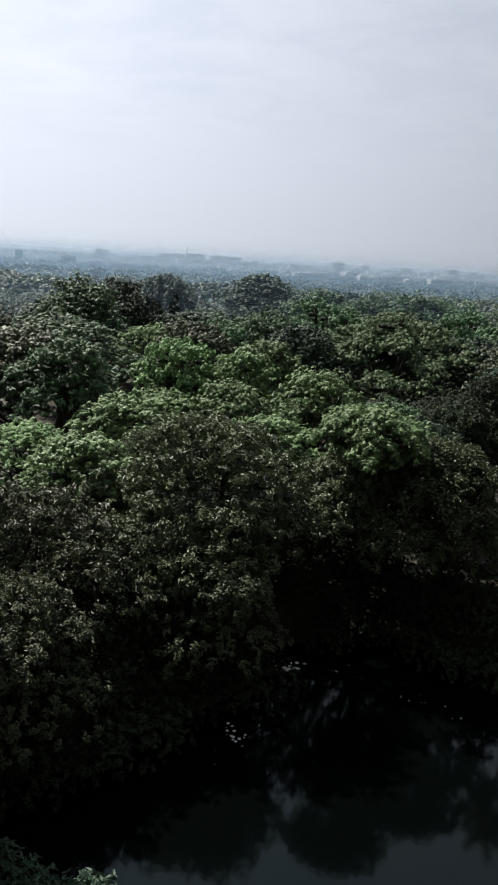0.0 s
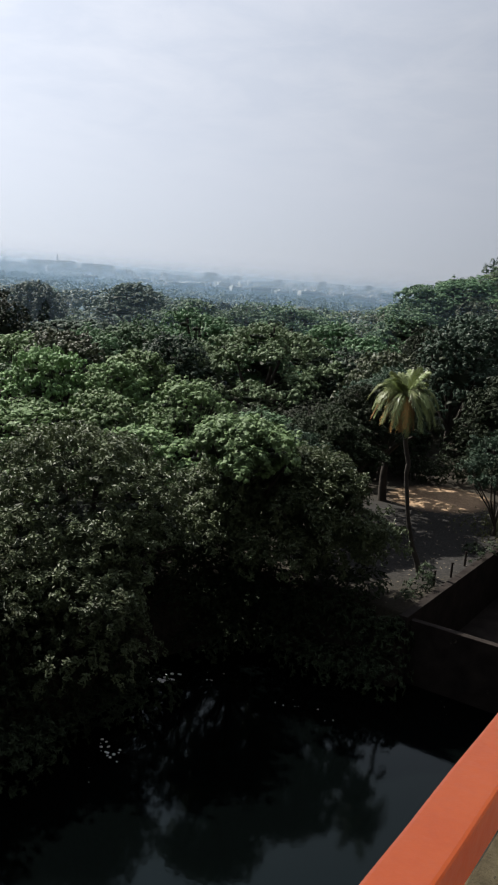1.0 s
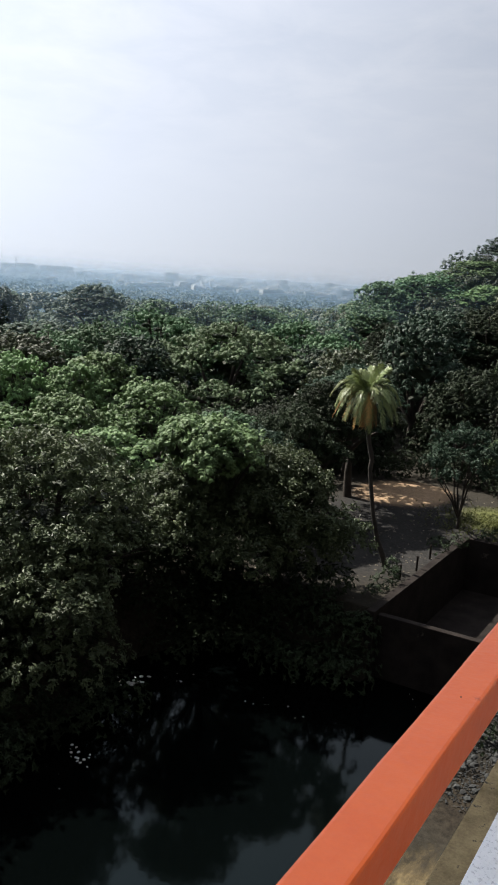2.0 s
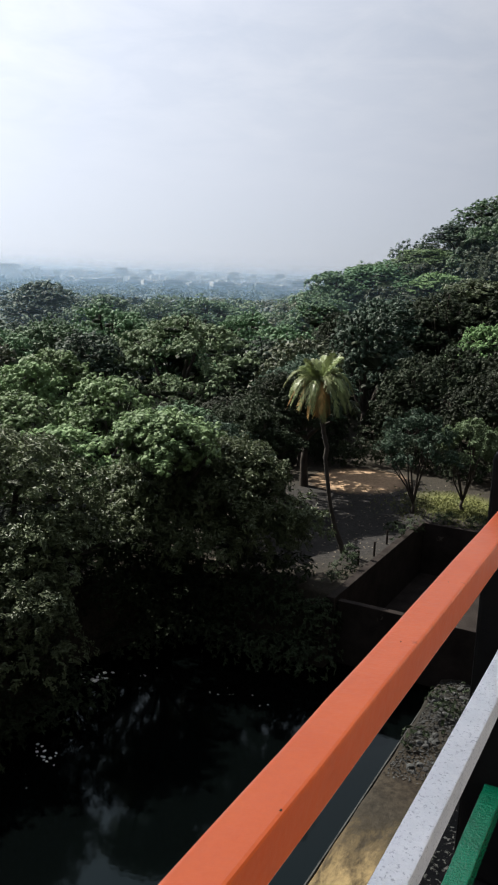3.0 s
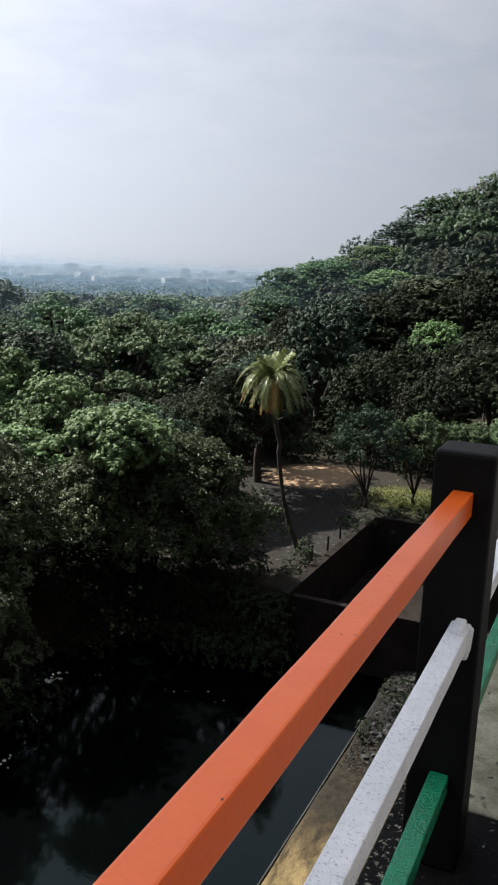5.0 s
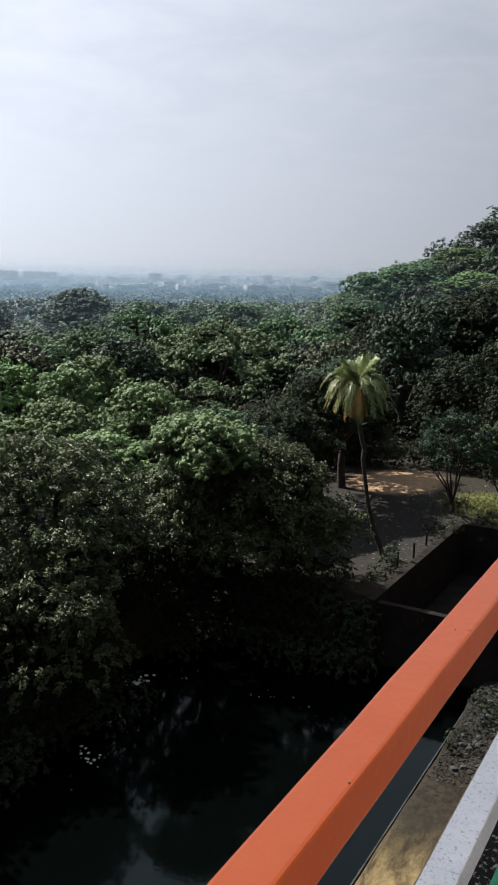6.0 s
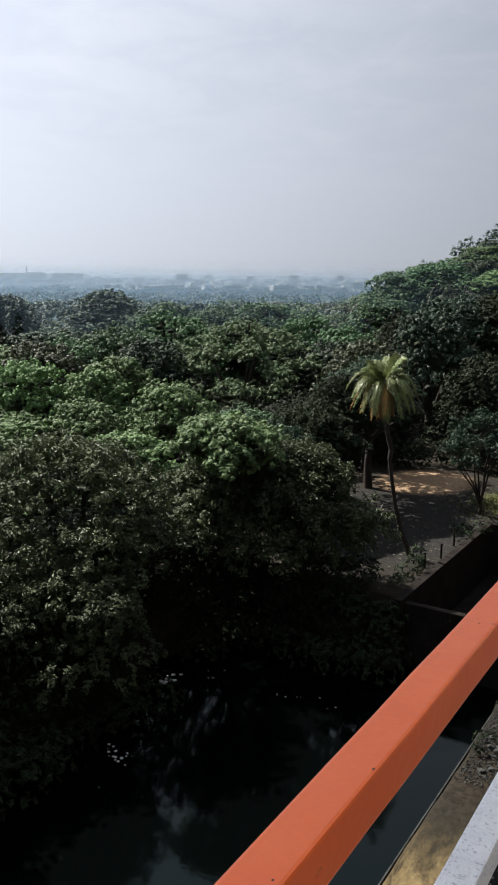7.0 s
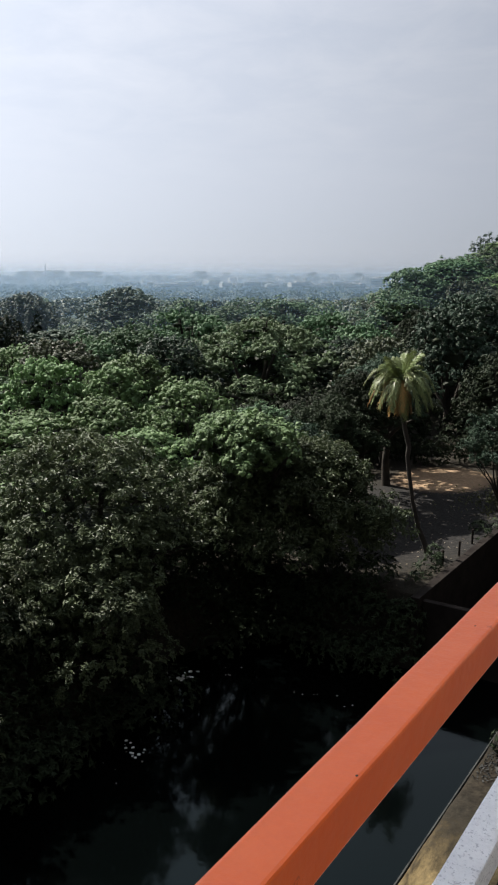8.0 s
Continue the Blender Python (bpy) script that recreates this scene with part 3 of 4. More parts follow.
def small_trees():
    """Spreading multi-stemmed little trees on the far side of the clearing."""
    for seed, x, y, R, H in ((21, -13.7, 48.2, 2.8, 5.9), (22, -11.3, 50.7, 2.2, 5.5), (23, -9.0, 52.6, 2.5, 5.2), (24, -6.2, 54.0, 2.6, 5.3)):
        lm = lumps_dome(seed, R, H, 16, 0.75, 0.3)[:-1]
        stand(make_tree("frangipani_tree", seed, lm, 760, 14, 0.20, 0.075, M_LEAF[5 if seed > 21 else 2], 0.11, "small spreading frangipani tree with dark forked stems", stems=1, fork=0.2, low=-0.1, limbs=6, puff=0.16), x, y, 1.8)


small_trees()


def clearing_tree():
    lm = lumps_round(31, 3.5, 8.6, 11, 0.6)
    lm = [(a, b, max(c, 3.7), d, e, min(f, 1.6)) for a, b, c, d, e, f in lm]
    stand(make_tree("shade_tree", 31, lm, 1352, 18, 0.182, 0.085, M_LEAF[2], 0.28, "dark shade tree with a thick trunk beside the sand", fork=0.55, low=-0.3), -21.9, 50.4, 3.2)


clearing_tree()
# two trees placed to shade the clearing, in the shade-toned leaf
stand(make_tree("shade_tree", 32, lumps_dome(32, 3.5, 6.6, 22, 0.7, 0.28), 1300, 18, 0.182, 0.085, M_LEAF[4], 0.24, "dark leafy tree at the edge of the clearing", fork=0.45, core_lumps=154), -21.9, 42.0, 2.6)
stand(make_tree("shade_tree", 33, lumps_dome(33, 2.9, 7.9, 20, 0.8, 0.3), 1200, 18, 0.182, 0.085, M_LEAF[4], 0.26, "dark leafy tree on the shaded side of the clearing", fork=0.5, core_lumps=140), -21.4, 45.8, 2.6)

# kinds of forest tree, built once and copied
KINDS = []


def forest_kinds():
    for i, (mat, R, H, n, tufts, ln, wd, deep) in enumerate((
            (0, 3.9, 8.0, 22, 1500, 0.25, 0.14, 0.95), (1, 4.2, 8.6, 24, 1500, 0.25, 0.14, 0.95), (0, 3.5, 7.4, 20, 1350, 0.25, 0.135, 1.0),
            (2, 4.1, 8.4, 23, 1500, 0.25, 0.13, 0.95), (1, 3.6, 7.8, 21, 1400, 0.25, 0.135, 0.95), (3, 3.8, 8.0, 22, 1400, 0.25, 0.12, 1.0), (4, 4.2, 8.2, 22, 1300, 0.26, 0.13, 1.0))):
        lm = lumps_dome(40 + i, R, H, n, deep)
        KINDS.append(make_tree("broadleaf_tree", 40 + i, lm, tufts, 11, ln, wd, M_LEAF[mat], 0.22, corners=3, low=-0.15, puff=0.17, spread=0.25, lift=0.25, core_lumps=len(lm), label=("bright green", "green", "fresh green", "dark green", "deep green", "olive green", "shade-toned blackish green")[i] + " broadleaf tree in the forest canopy"))
        tagged(KINDS[-1], group="forest trees")


forest_kinds()
def umbrella_tree():
    lm = lumps_dome(71, 11.0, 9.4, 92, 0.58, 0.125)
    stand(make_tree("rain_tree", 71, lm, 7600, 11, 0.25, 0.13, M_LEAF[5], 0.4, "wide flat-topped rain tree with layered boughs", core_lumps=len(lm), fork=0.5, low=0.0, corners=3, puff=0.17, lift=0.15), -38.2, 60.0, 8.5)


umbrella_tree()

# trees placed to fit the camera's view: kind, x, y, height of crown top
used = set()


SIZES = ((3.9, 8.0), (4.2, 8.6), (3.5, 7.4), (4.1, 8.4), (3.6, 7.8), (3.8, 8.0), (4.2, 8.2))


def fitted_tree(kind, x, y, top, radius):
    wide = max(radius * 1.35, 3.2) / SIZES[kind][0]
    high = (top - 0.3 - 0.9 * (y > 95) - float(terrain(x, y)) + 0.1) / SIZES[kind][1]
    wide = max(wide, high / 1.2)
    taken.append((x, y, 4.2))
    args = (x, y, (x * 3.7 + y * 1.3) % 6.28, wide, high / wide)
    if kind in used:
        put_copy(KINDS[kind], *args)
    else:
        used.add(kind)
        place(KINDS[kind], *args)


for row in ((0, -42.5, 39.9, 9.3, 2.5), (2, -39.3, 43.0, 8.7, 2.2), (0, -37.2, 33.9, 7.0, 2.0), (2, -34.3, 36.8, 7.7, 2.5), (0, -31.6, 41.6, 8.4, 2.6)):
    fitted_tree(*row)
for row in ((1, -27.8, 44.3, 6.9, 2.2), (1, -40.0, 75.3, 11.2, 3.0), (3, -78.1, 70.6, 12.0, 4.2), (3, -60.4, 60.2, 9.3, 4.9), (4, -37.7, 92.9, 15.4, 3.4)):
    fitted_tree(*row)
# kind 6 carries the shade-toned leaf, for the dark hollow beyond the palm
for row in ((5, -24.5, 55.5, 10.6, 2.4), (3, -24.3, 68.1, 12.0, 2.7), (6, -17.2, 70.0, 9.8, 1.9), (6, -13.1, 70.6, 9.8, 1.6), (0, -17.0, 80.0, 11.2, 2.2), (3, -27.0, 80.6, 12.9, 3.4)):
    fitted_tree(*row)
# near-black filler trees stand in for the shade under the rain tree
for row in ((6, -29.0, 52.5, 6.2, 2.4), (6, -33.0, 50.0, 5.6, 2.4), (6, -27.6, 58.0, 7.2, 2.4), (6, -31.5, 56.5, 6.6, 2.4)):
    fitted_tree(*row)
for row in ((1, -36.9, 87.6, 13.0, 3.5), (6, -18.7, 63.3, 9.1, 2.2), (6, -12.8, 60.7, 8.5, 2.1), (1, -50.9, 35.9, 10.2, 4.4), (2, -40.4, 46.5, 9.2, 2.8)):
    fitted_tree(*row)
for row in ((0, -35.4, 29.8, 7.4, 2.9), (0, -35.4, 23.2, 6.4, 2.2), (2, -29.8, 35.0, 6.6, 2.0), (3, -74.0, 51.8, 9.7, 4.2), (5, -20.4, 89.7, 15.4, 3.7)):
    fitted_tree(*row)
for row in ((3, -82.9, 93.9, 12.3, 5.7), (4, -67.2, 87.4, 11.3, 4.1), (1, -59.1, 87.2, 11.2, 3.2), (1, -51.2, 86.2, 11.9, 4.0), (1, -34.7, 99.4, 17.6, 4.5)):
    fitted_tree(*row)
for row in ((1, -36.3, 103.9, 17.9, 4.1), (0, -31.6, 109.5, 19.9, 4.0), (3, -29.6, 116.3, 23.4, 3.8), (1, -26.4, 122.2, 27.2, 4.2), (0, -26.5, 96.4, 16.8, 3.4)):
    fitted_tree(*row)


def columnar_trees():
    """A dark clump of narrow mast trees that stand above the forest, one of them bare and pale."""
    root = None
    for i, (az, r, top, wide) in enumerate(((-51.6, 94, 11.0, 0.75), (-51.0, 96, 11.2, 0.8), (-50.3, 93, 11.4, 0.85), (-49.7, 95, 10.9, 0.7), (-48.9, 94, 11.6, 0.8), (-48.3, 96, 11.9, 0.9), (-47.6, 93, 11.5, 0.75))):
        a = radians(az)
        x, y = r * math.sin(a), r * math.cos(a)
        if root is None:
            lm = [(0.12 * math.sin(q * 2.1), 0.12 * math.cos(q * 2.1), 1.2 + q * 0.85, 0.78 - 0.055 * q, 0.78 - 0.055 * q, 0.8) for q in range(11)]
            root = make_tree("columnar_tree", 81, lm, 620, 14, 0.24, 0.11, M_LEAF[2], 0.16, "narrow dark mast tree above the forest canopy", corners=3, low=-0.6, puff=0.2, fork=0.9, limbs=3)
            tagged(root, group="columnar trees")
            place(root, x, y, 0.0, wide / 0.78, (top - float(terrain(x, y))) / 10.6 / (wide / 0.78))
        else:
            put_copy(root, x, y, i * 1.3, wide / 0.78, (top - float(terrain(x, y))) / 10.6 / (wide / 0.78))
        taken.append((x, y, 3.0))


columnar_trees()


def allowed(x, y):
    if -25 < x < -4 and y < 60.5 - 0.25 * (x + 20):
        return False
    if -36 < x < -24.9 and 49.5 < y < 58:
        return False
    if x > -5 and y < 62:
        return False
    if x > -19.5 and y < 34:
        return False
    return True


def fill_forest():
    """Single trees to about 85 m; the woods behind them as one mass of crowns."""
    rng = random.Random(5)
    slope = []
    for d0, d1, gap, tries in ((26, 88, 5.5, 2600), (88, 150, 4.7, 3600), (150, 260, 8.5, 1500)):
        for _ in range(tries):
            az = radians(rng.uniform(-63, -3))
            r = math.sqrt(rng.uniform(d0 * d0, d1 * d1))
            x, y = r * math.sin(az), r * math.cos(az)
            if not allowed(x, y) or any((x - a) ** 2 + (y - b) ** 2 < ((gap + c) / 2 if c > gap else gap) ** 2 for a, b, c in taken):
                continue
            taken.append((x, y, gap))
            turn, size, tall = rng.uniform(0, 6.28), rng.uniform(0.85, 1.2), rng.uniform(0.8, 1.05)
            if r < 50:
                size *= 0.8
            if r < 88:
                # right of -23 degrees the shade-toned leaf paints the shaded hollow
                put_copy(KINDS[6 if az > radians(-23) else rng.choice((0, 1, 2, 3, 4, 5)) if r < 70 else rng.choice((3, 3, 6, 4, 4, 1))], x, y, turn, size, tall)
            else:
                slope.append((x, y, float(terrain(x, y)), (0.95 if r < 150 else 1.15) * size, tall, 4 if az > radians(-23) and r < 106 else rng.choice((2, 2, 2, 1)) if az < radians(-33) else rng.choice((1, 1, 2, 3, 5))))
    gen = np.random.default_rng(9)
    # low growth that closes the gaps between the crowns on the slope
    for _ in range(280):
        az = radians(rng.uniform(-34, -3))
        r = math.sqrt(rng.uniform(86 * 86, 150 * 150))
        x, y = r * math.sin(az), r * math.cos(az)
        slope.append((x, y, float(terrain(x, y)), 0.62, rng.uniform(0.45, 0.75), rng.choice((1, 2, 2))))
    vs = {1: [], 2: [], 3: [], 4: [], 5: []}
    inner = []
    for x, y, z, size, tall, mat in slope:
        far = math.hypot(x, y) > 150
        lm = np.array(lumps_round(int(x * 7 + y * 13), 4.2 * size, 5.5 * tall * min(size, 1.15), 7, 0.8))
        r = math.hypot(x, y)
        n, k = (64, 8) if far else (175, 10) if x > -0.75 * y else (120, 9)
        i = gen.choice(len(lm), n)
        d = gen.normal(0, 1, (n, 3))
        d /= np.linalg.norm(d, axis=1, keepdims=True)
        d[:, 2] = np.where(d[:, 2] < 0.08, -d[:, 2], d[:, 2])
        p = lm[i, :3] + d * lm[i, 3:] * gen.uniform(0.86, 1.04, (n, 1)) + np.array([x, y, z - 0.3])
        v, f = leaf_quads(gen, p, d + np.array([0, 0, 0.35]), k, 0.80 if far else 0.31, 0.52 if far else 0.20, 0.2, 0.15, 0.85 if far else 0.42, 3)
        vs[mat].append(v)
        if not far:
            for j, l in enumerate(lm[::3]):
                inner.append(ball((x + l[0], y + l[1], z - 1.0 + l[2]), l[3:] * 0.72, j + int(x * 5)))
    # opaque cores, added to darken the gaps between the hill crowns
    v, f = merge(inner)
    tagged(new("hill_branches", mesh_of("hill_branches", v, f, M_LEAF[4])), "opaque shade-toned cores inside the crowns on the hill", "woods", kind="stuff")
    for mat, name in ((1, "green"), (2, "dark green"), (3, "olive green"), (4, "shade-toned blackish green"), (5, "pale green")):
        v = np.concatenate(vs[mat])
        tagged(new("hill_woods", mesh_of("hill_woods", v, np.arange(len(v)).reshape(-1, 3), M_LEAF[mat])), name + " tree crowns of the woods on the hill", "woods", kind="stuff")


fill_forest()


def far_woods():
    rng = np.random.default_rng(8)
    n = 7000
    az = np.radians(rng.uniform(-78, 10, n))
    r = 255 * (4200 / 255) ** (rng.random(n) ** 0.85)
    x, y = r * np.sin(az), r * np.cos(az)
    base = np.stack([x, y, terrain(x, y)], 1)
    size = rng.uniform(3.0, 5.5, n) * (1 + r / 2500)
    k = 9
    d = rng.normal(0, 1, (n, k, 3))
    d /= np.linalg.norm(d, axis=2, keepdims=True)
    d[:, :, 2] = abs(d[:, :, 2])
    c = base[:, None] + d * size[:, None, None] * np.array([1.3, 1.3, 0.8]) + np.array([0, 0, 2.0])
    v, f = leaf_quads(rng, c.reshape(-1, 3), d.reshape(-1, 3), 1, 1.0, 0.8, 0.4, 0.1)
    mid = v.reshape(-1, 4, 3).mean(1, keepdims=True)
    grow = np.repeat(1.4 + r / 600, k)[:, None, None]
    v = (mid + (v.reshape(-1, 4, 3) - mid) * grow).reshape(-1, 3)
    tagged(new("far_woods", mesh_of("far_woods", v, f, M_LEAF[2])), "hazy green woods over the distant plain", "woods", kind="stuff")


far_woods()


# ---- palm ----
def frond_mesh(name, seed, length, rise, fall, mat, leaflet):
    """An arching rib with leaflets on both sides; starts at the origin and runs along +X."""
    rng = random.Random(seed)
    n = 13
    rib = []
    for i in range(n):
        t = i / (n - 1)
        rib.append(Vector((length * t * (1 - 0.14 * t * max(0, fall)), 0, length * (rise * t - fall * t * t))))
    v, f = tube(rib, [0.028 * (1 - 0.8 * i / (n - 1)) for i in range(n)], 5)
    v, f = list(v), list(f)
    for i in range(2, 52):
        t = 0.12 + 0.88 * i / 52
        j = min(int(t * (n - 1)), n - 2)
        p = rib[j].lerp(rib[j + 1], t * (n - 1) - j)
        d = (rib[j + 1] - rib[j]).normalized()
        ln = leaflet * (math.sin(math.pi * min(1, 0.22 + t * 0.72)) ** 0.6) * rng.uniform(0.75, 1.2)
        for s in (-1, 1):
            out = (Vector((0, s, 0)) * rng.uniform(0.45, 0.8) + d * 0.85 + Vector((0, 0, rng.uniform(-0.3, 0.15)))).normalized()
            w = d * 0.034
            m = p + out * ln * 0.55 + Vector((0, 0, 0.015))
            tip = p + out * ln + Vector((0, 0, -ln * rng.uniform(0.15, 0.5)))
            o = len(v)
            v += [p - w * 0.5, p + w * 0.5, m + w * 0.6, tip, m - w * 0.6]
            f += [(o, o + 1, o + 2, o + 4), (o + 4, o + 2, o + 3)]
    return mesh_of(name, v, f, mat)


def palm():
    x, y = -14.5, 39.15
    z = float(terrain(x, y))
    root = tagged(new("palm_tree"), "slender palm with green fronds and dry hanging leaves", "palm tree")
    root.location = (x, y, z)
    bend = [(0.05, 0.02, -0.3), (-0.22, -0.08, 0.5), (-0.55, -0.18, 1.3), (-0.86, -0.31, 2.6), (-1.06, -0.39, 3.9), (-1.20, -0.44, 4.9), (-1.16, -0.42, 5.5), (-1.34, -0.5, 6.2), (-1.52, -0.57, 7.3), (-1.64, -0.62, 8.7)]
    pts, rad = [], []
    for i in range(len(bend) - 1):
        for s in range(7):
            t = s / 7
            a, b = Vector(bend[i]), Vector(bend[i + 1])
            pts.append(a.lerp(b, t))
            base = 0.18 - 0.075 * min(1, (i + t) / 3.0) + 0.012 * (i + t > 5)
            rad.append(base * (1.07 if s % 2 else 0.95))
    v, f = tube(pts, rad, 9)
    part("trunk", mesh_of("palm_trunk", v, f, M_PALM_TRUNK, True), root, "thin curved ringed grey trunk")
    rng = random.Random(4)
    head = Vector((-1.64, -0.62, 8.72))
    for i in range(62):
        u = i / 61
        turn = i * 2.39996 + rng.uniform(-.2, .2)
        dry = math.cos(turn - radians(222)) > 0.35 or rng.random() < 0.2
        if u < 0.30:        # young fronds, almost upright
            rise, fall, ln, mat = rng.uniform(1.1, 2.2), rng.uniform(0.5, 0.9), rng.uniform(0.85, 1.2), M_FROND
        elif u < 0.62:      # arching out
            rise, fall, ln, mat = rng.uniform(0.8, 1.3), rng.uniform(1.1, 1.5), rng.uniform(1.9, 2.2), M_FROND
        elif u < 0.82:      # bent down at the sides
            rise, fall, ln, mat = rng.uniform(0.5, 0.8), rng.uniform(1.2, 1.6), rng.uniform(1.65, 1.95), M_FROND_DRY if dry and rng.random() < 0.35 else M_FROND
        else:               # the old skirt
            rise, fall, ln, mat = rng.uniform(0.1, 0.4), rng.uniform(1.8, 2.6), rng.uniform(0.7, 0.95), M_FROND_DRY if dry else M_FROND
        fr = part("frond", frond_mesh("frond", i, ln, rise, fall, mat, 0.5), root, "dry yellow-brown hanging frond" if mat is M_FROND_DRY else "")
        fr.matrix_basis = Matrix.Translation(head) @ Matrix.Rotation(turn, 4, "Z")


palm()


# ---- sunken tank beside the clearing ----
def tank():
    root = tagged(new("water_tank"), "old sunken concrete tank with a dark basin", "tank")
    for nm, b in (("side_wall", (-12.80, -12.40, 32.6, 46.6, -3.4, 1.12)), ("front_wall", (-12.39, -2.0, 32.95, 33.3, -3.4, 0.9)),
                  ("back_wall", (-12.39, -6.30, 46.25, 46.6, -3.4, 1.12)), ("side_wall", (-6.29, -5.95, 33.31, 46.6, -3.4, 0.9))):
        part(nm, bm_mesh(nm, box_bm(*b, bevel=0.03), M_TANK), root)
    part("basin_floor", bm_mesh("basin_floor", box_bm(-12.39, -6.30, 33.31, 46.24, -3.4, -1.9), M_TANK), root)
    tagged(new("kerb", bm_mesh("kerb", box_bm(POND_E - 0.06, POND_E - 0.01, -10, 32.94, -3.2, PLATFORM - 0.005, 0.01), M_RUBBLE)), "worn concrete edging along the water", "kerb", kind="structure")


tank()


# ---- shrubs on the banks ----
def shrub_mass(name, seed, spots, mat, label, leaf=0.24, width=0.085):
    """Low bushes along a line of (x, y, z, radius, height)."""
    rng = np.random.default_rng(seed)
    out = []
    for x, y, z, r, h in spots:
        n = int((70 if leaf < 0.4 else 15) * r * max(r, h))
        d = rng.normal(0, 1, (n, 3))
        d /= np.linalg.norm(d, axis=1, keepdims=True)
        d[:, 2] = np.where(d[:, 2] < -0.35, -d[:, 2], d[:, 2])
        p = np.array([x, y, z + h * 0.35]) + d * np.array([r, r, h * 0.65]) * rng.uniform(0.7, 1.2, (n, 1))
        out.append(leaf_quads(rng, p, d + np.array([0, 0, 0.4]), 6, leaf, width, 0.9, 0.2)[0])
    v = np.concatenate(out)
    return tagged(new(name, mesh_of(name, v, np.arange(len(v)).reshape(-1, 4), mat)), label, "shrubs", kind="stuff")


def banks():
    rng = random.Random(33)
    west, north = [], []
    y = 4.0
    while y < 33:
        wig = 0.6 * math.sin(y * 0.35 + 1) + 0.35 * math.sin(y * 0.9)
        for off, h in ((0.4, 1.5), (-1.0, 2.0), (-2.4, 2.4)):
            x = POND_W + wig + off + rng.uniform(-.4, .4)
            if 24.6 < y < 28.2 and off > -1.5:
                continue
            west.append((x, y + rng.uniform(-.4, .4), max(float(terrain(x, y)), WATER), rng.uniform(0.8, 1.4), h * rng.uniform(0.7, 1.2)))
        y += 1.25
    x = -21.0
    while x < -12.2:
        for yy, h in ((31.2, 1.5), (32.4, 2.0), (33.4, 1.4)):
            if (yy < 33 and x < -12.9) or yy < 32 or x < -14.5:
                north.append((x + rng.uniform(-.3, .3), yy + rng.uniform(-.3, .3), max(float(terrain(x, yy)), WATER), rng.uniform(0.7, 1.2), h * rng.uniform(0.7, 1.1)))
        x += 1.0
    near = []
    for i in range(26):
        u = i / 25
        x, y = -18.6 + 6.0 * u + rng.uniform(-.5, .5), 10.6 + 2.2 * u + rng.uniform(-.5, .5)
        near.append((x, y - 0.9, WATER, rng.uniform(0.6, 1.0), rng.uniform(1.2, 2.2) * (1 - 0.55 * u)))
    shrub_mass("shore_shrubs", 7, near, M_LEAF[2], "straggling grey-green shrubs on the near shore", 0.26, 0.10)
    # filler in the shade-toned leaf, so bank and forest floor stay dark
    shrub_mass("bank_shrubs", 1, west, M_LEAF[4], "dense shade-toned dark shrubs hanging over the pond edge")
    shrub_mass("bank_shrubs", 2, north, M_LEAF[4], "shade-toned dark shrubs below the clearing")
    wall_side = [(-13.5, 35.6, 1.0, 0.41, 0.63), (-13.4, 36.6, 1.0, 0.45, 0.77), (-13.6, 37.5, 1.0, 0.38, 0.63), (-13.9, 38.4, 1.0, 0.34, 0.70), (-13.3, 34.5, 1.0, 0.45, 0.56),
                 (-12.9, 43.0, 1.0, 0.45, 0.49), (-12.6, 45.0, 1.0, 0.52, 0.56), (-11.5, 47.4, 1.0, 0.68, 0.56), (-9.6, 47.6, 1.0, 0.68, 0.63), (-13.6, 44.4, 1.0, 0.52, 0.42)]
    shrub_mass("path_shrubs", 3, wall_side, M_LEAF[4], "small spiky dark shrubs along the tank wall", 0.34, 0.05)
    back = [(x * 1.0, 58.5 + rng.uniform(-1, 1.5), 1.0, rng.uniform(0.9, 1.5), rng.uniform(1.2, 2.4)) for x in range(-26, -4)]
    deep = []
    for i in range(150):
        x, y = rng.uniform(-34, 2), rng.uniform(57, 92)
        if y > 61.5 - 0.25 * (x + 20):
            deep.append((x, y, float(terrain(x, y)), rng.uniform(1.2, 2.0), rng.uniform(1.4, 3.0)))
    for i in range(150):
        x, y = (rng.uniform(-32, -22.5), rng.uniform(10, 36)) if i < 90 else (rng.uniform(-44, -25), rng.uniform(42, 60))
        deep.append((x, y, float(terrain(x, y)), rng.uniform(1.0, 1.6), rng.uniform(1.0, 2.0)))
    shrub_mass("undergrowth", 6, deep, M_LEAF[4], "shade-toned dark undergrowth on the forest floor", 0.42, 0.2)
    shrub_mass("forest_edge_shrubs", 4, back, M_LEAF[4], "shade-toned dark undergrowth along the forest edge")


banks()


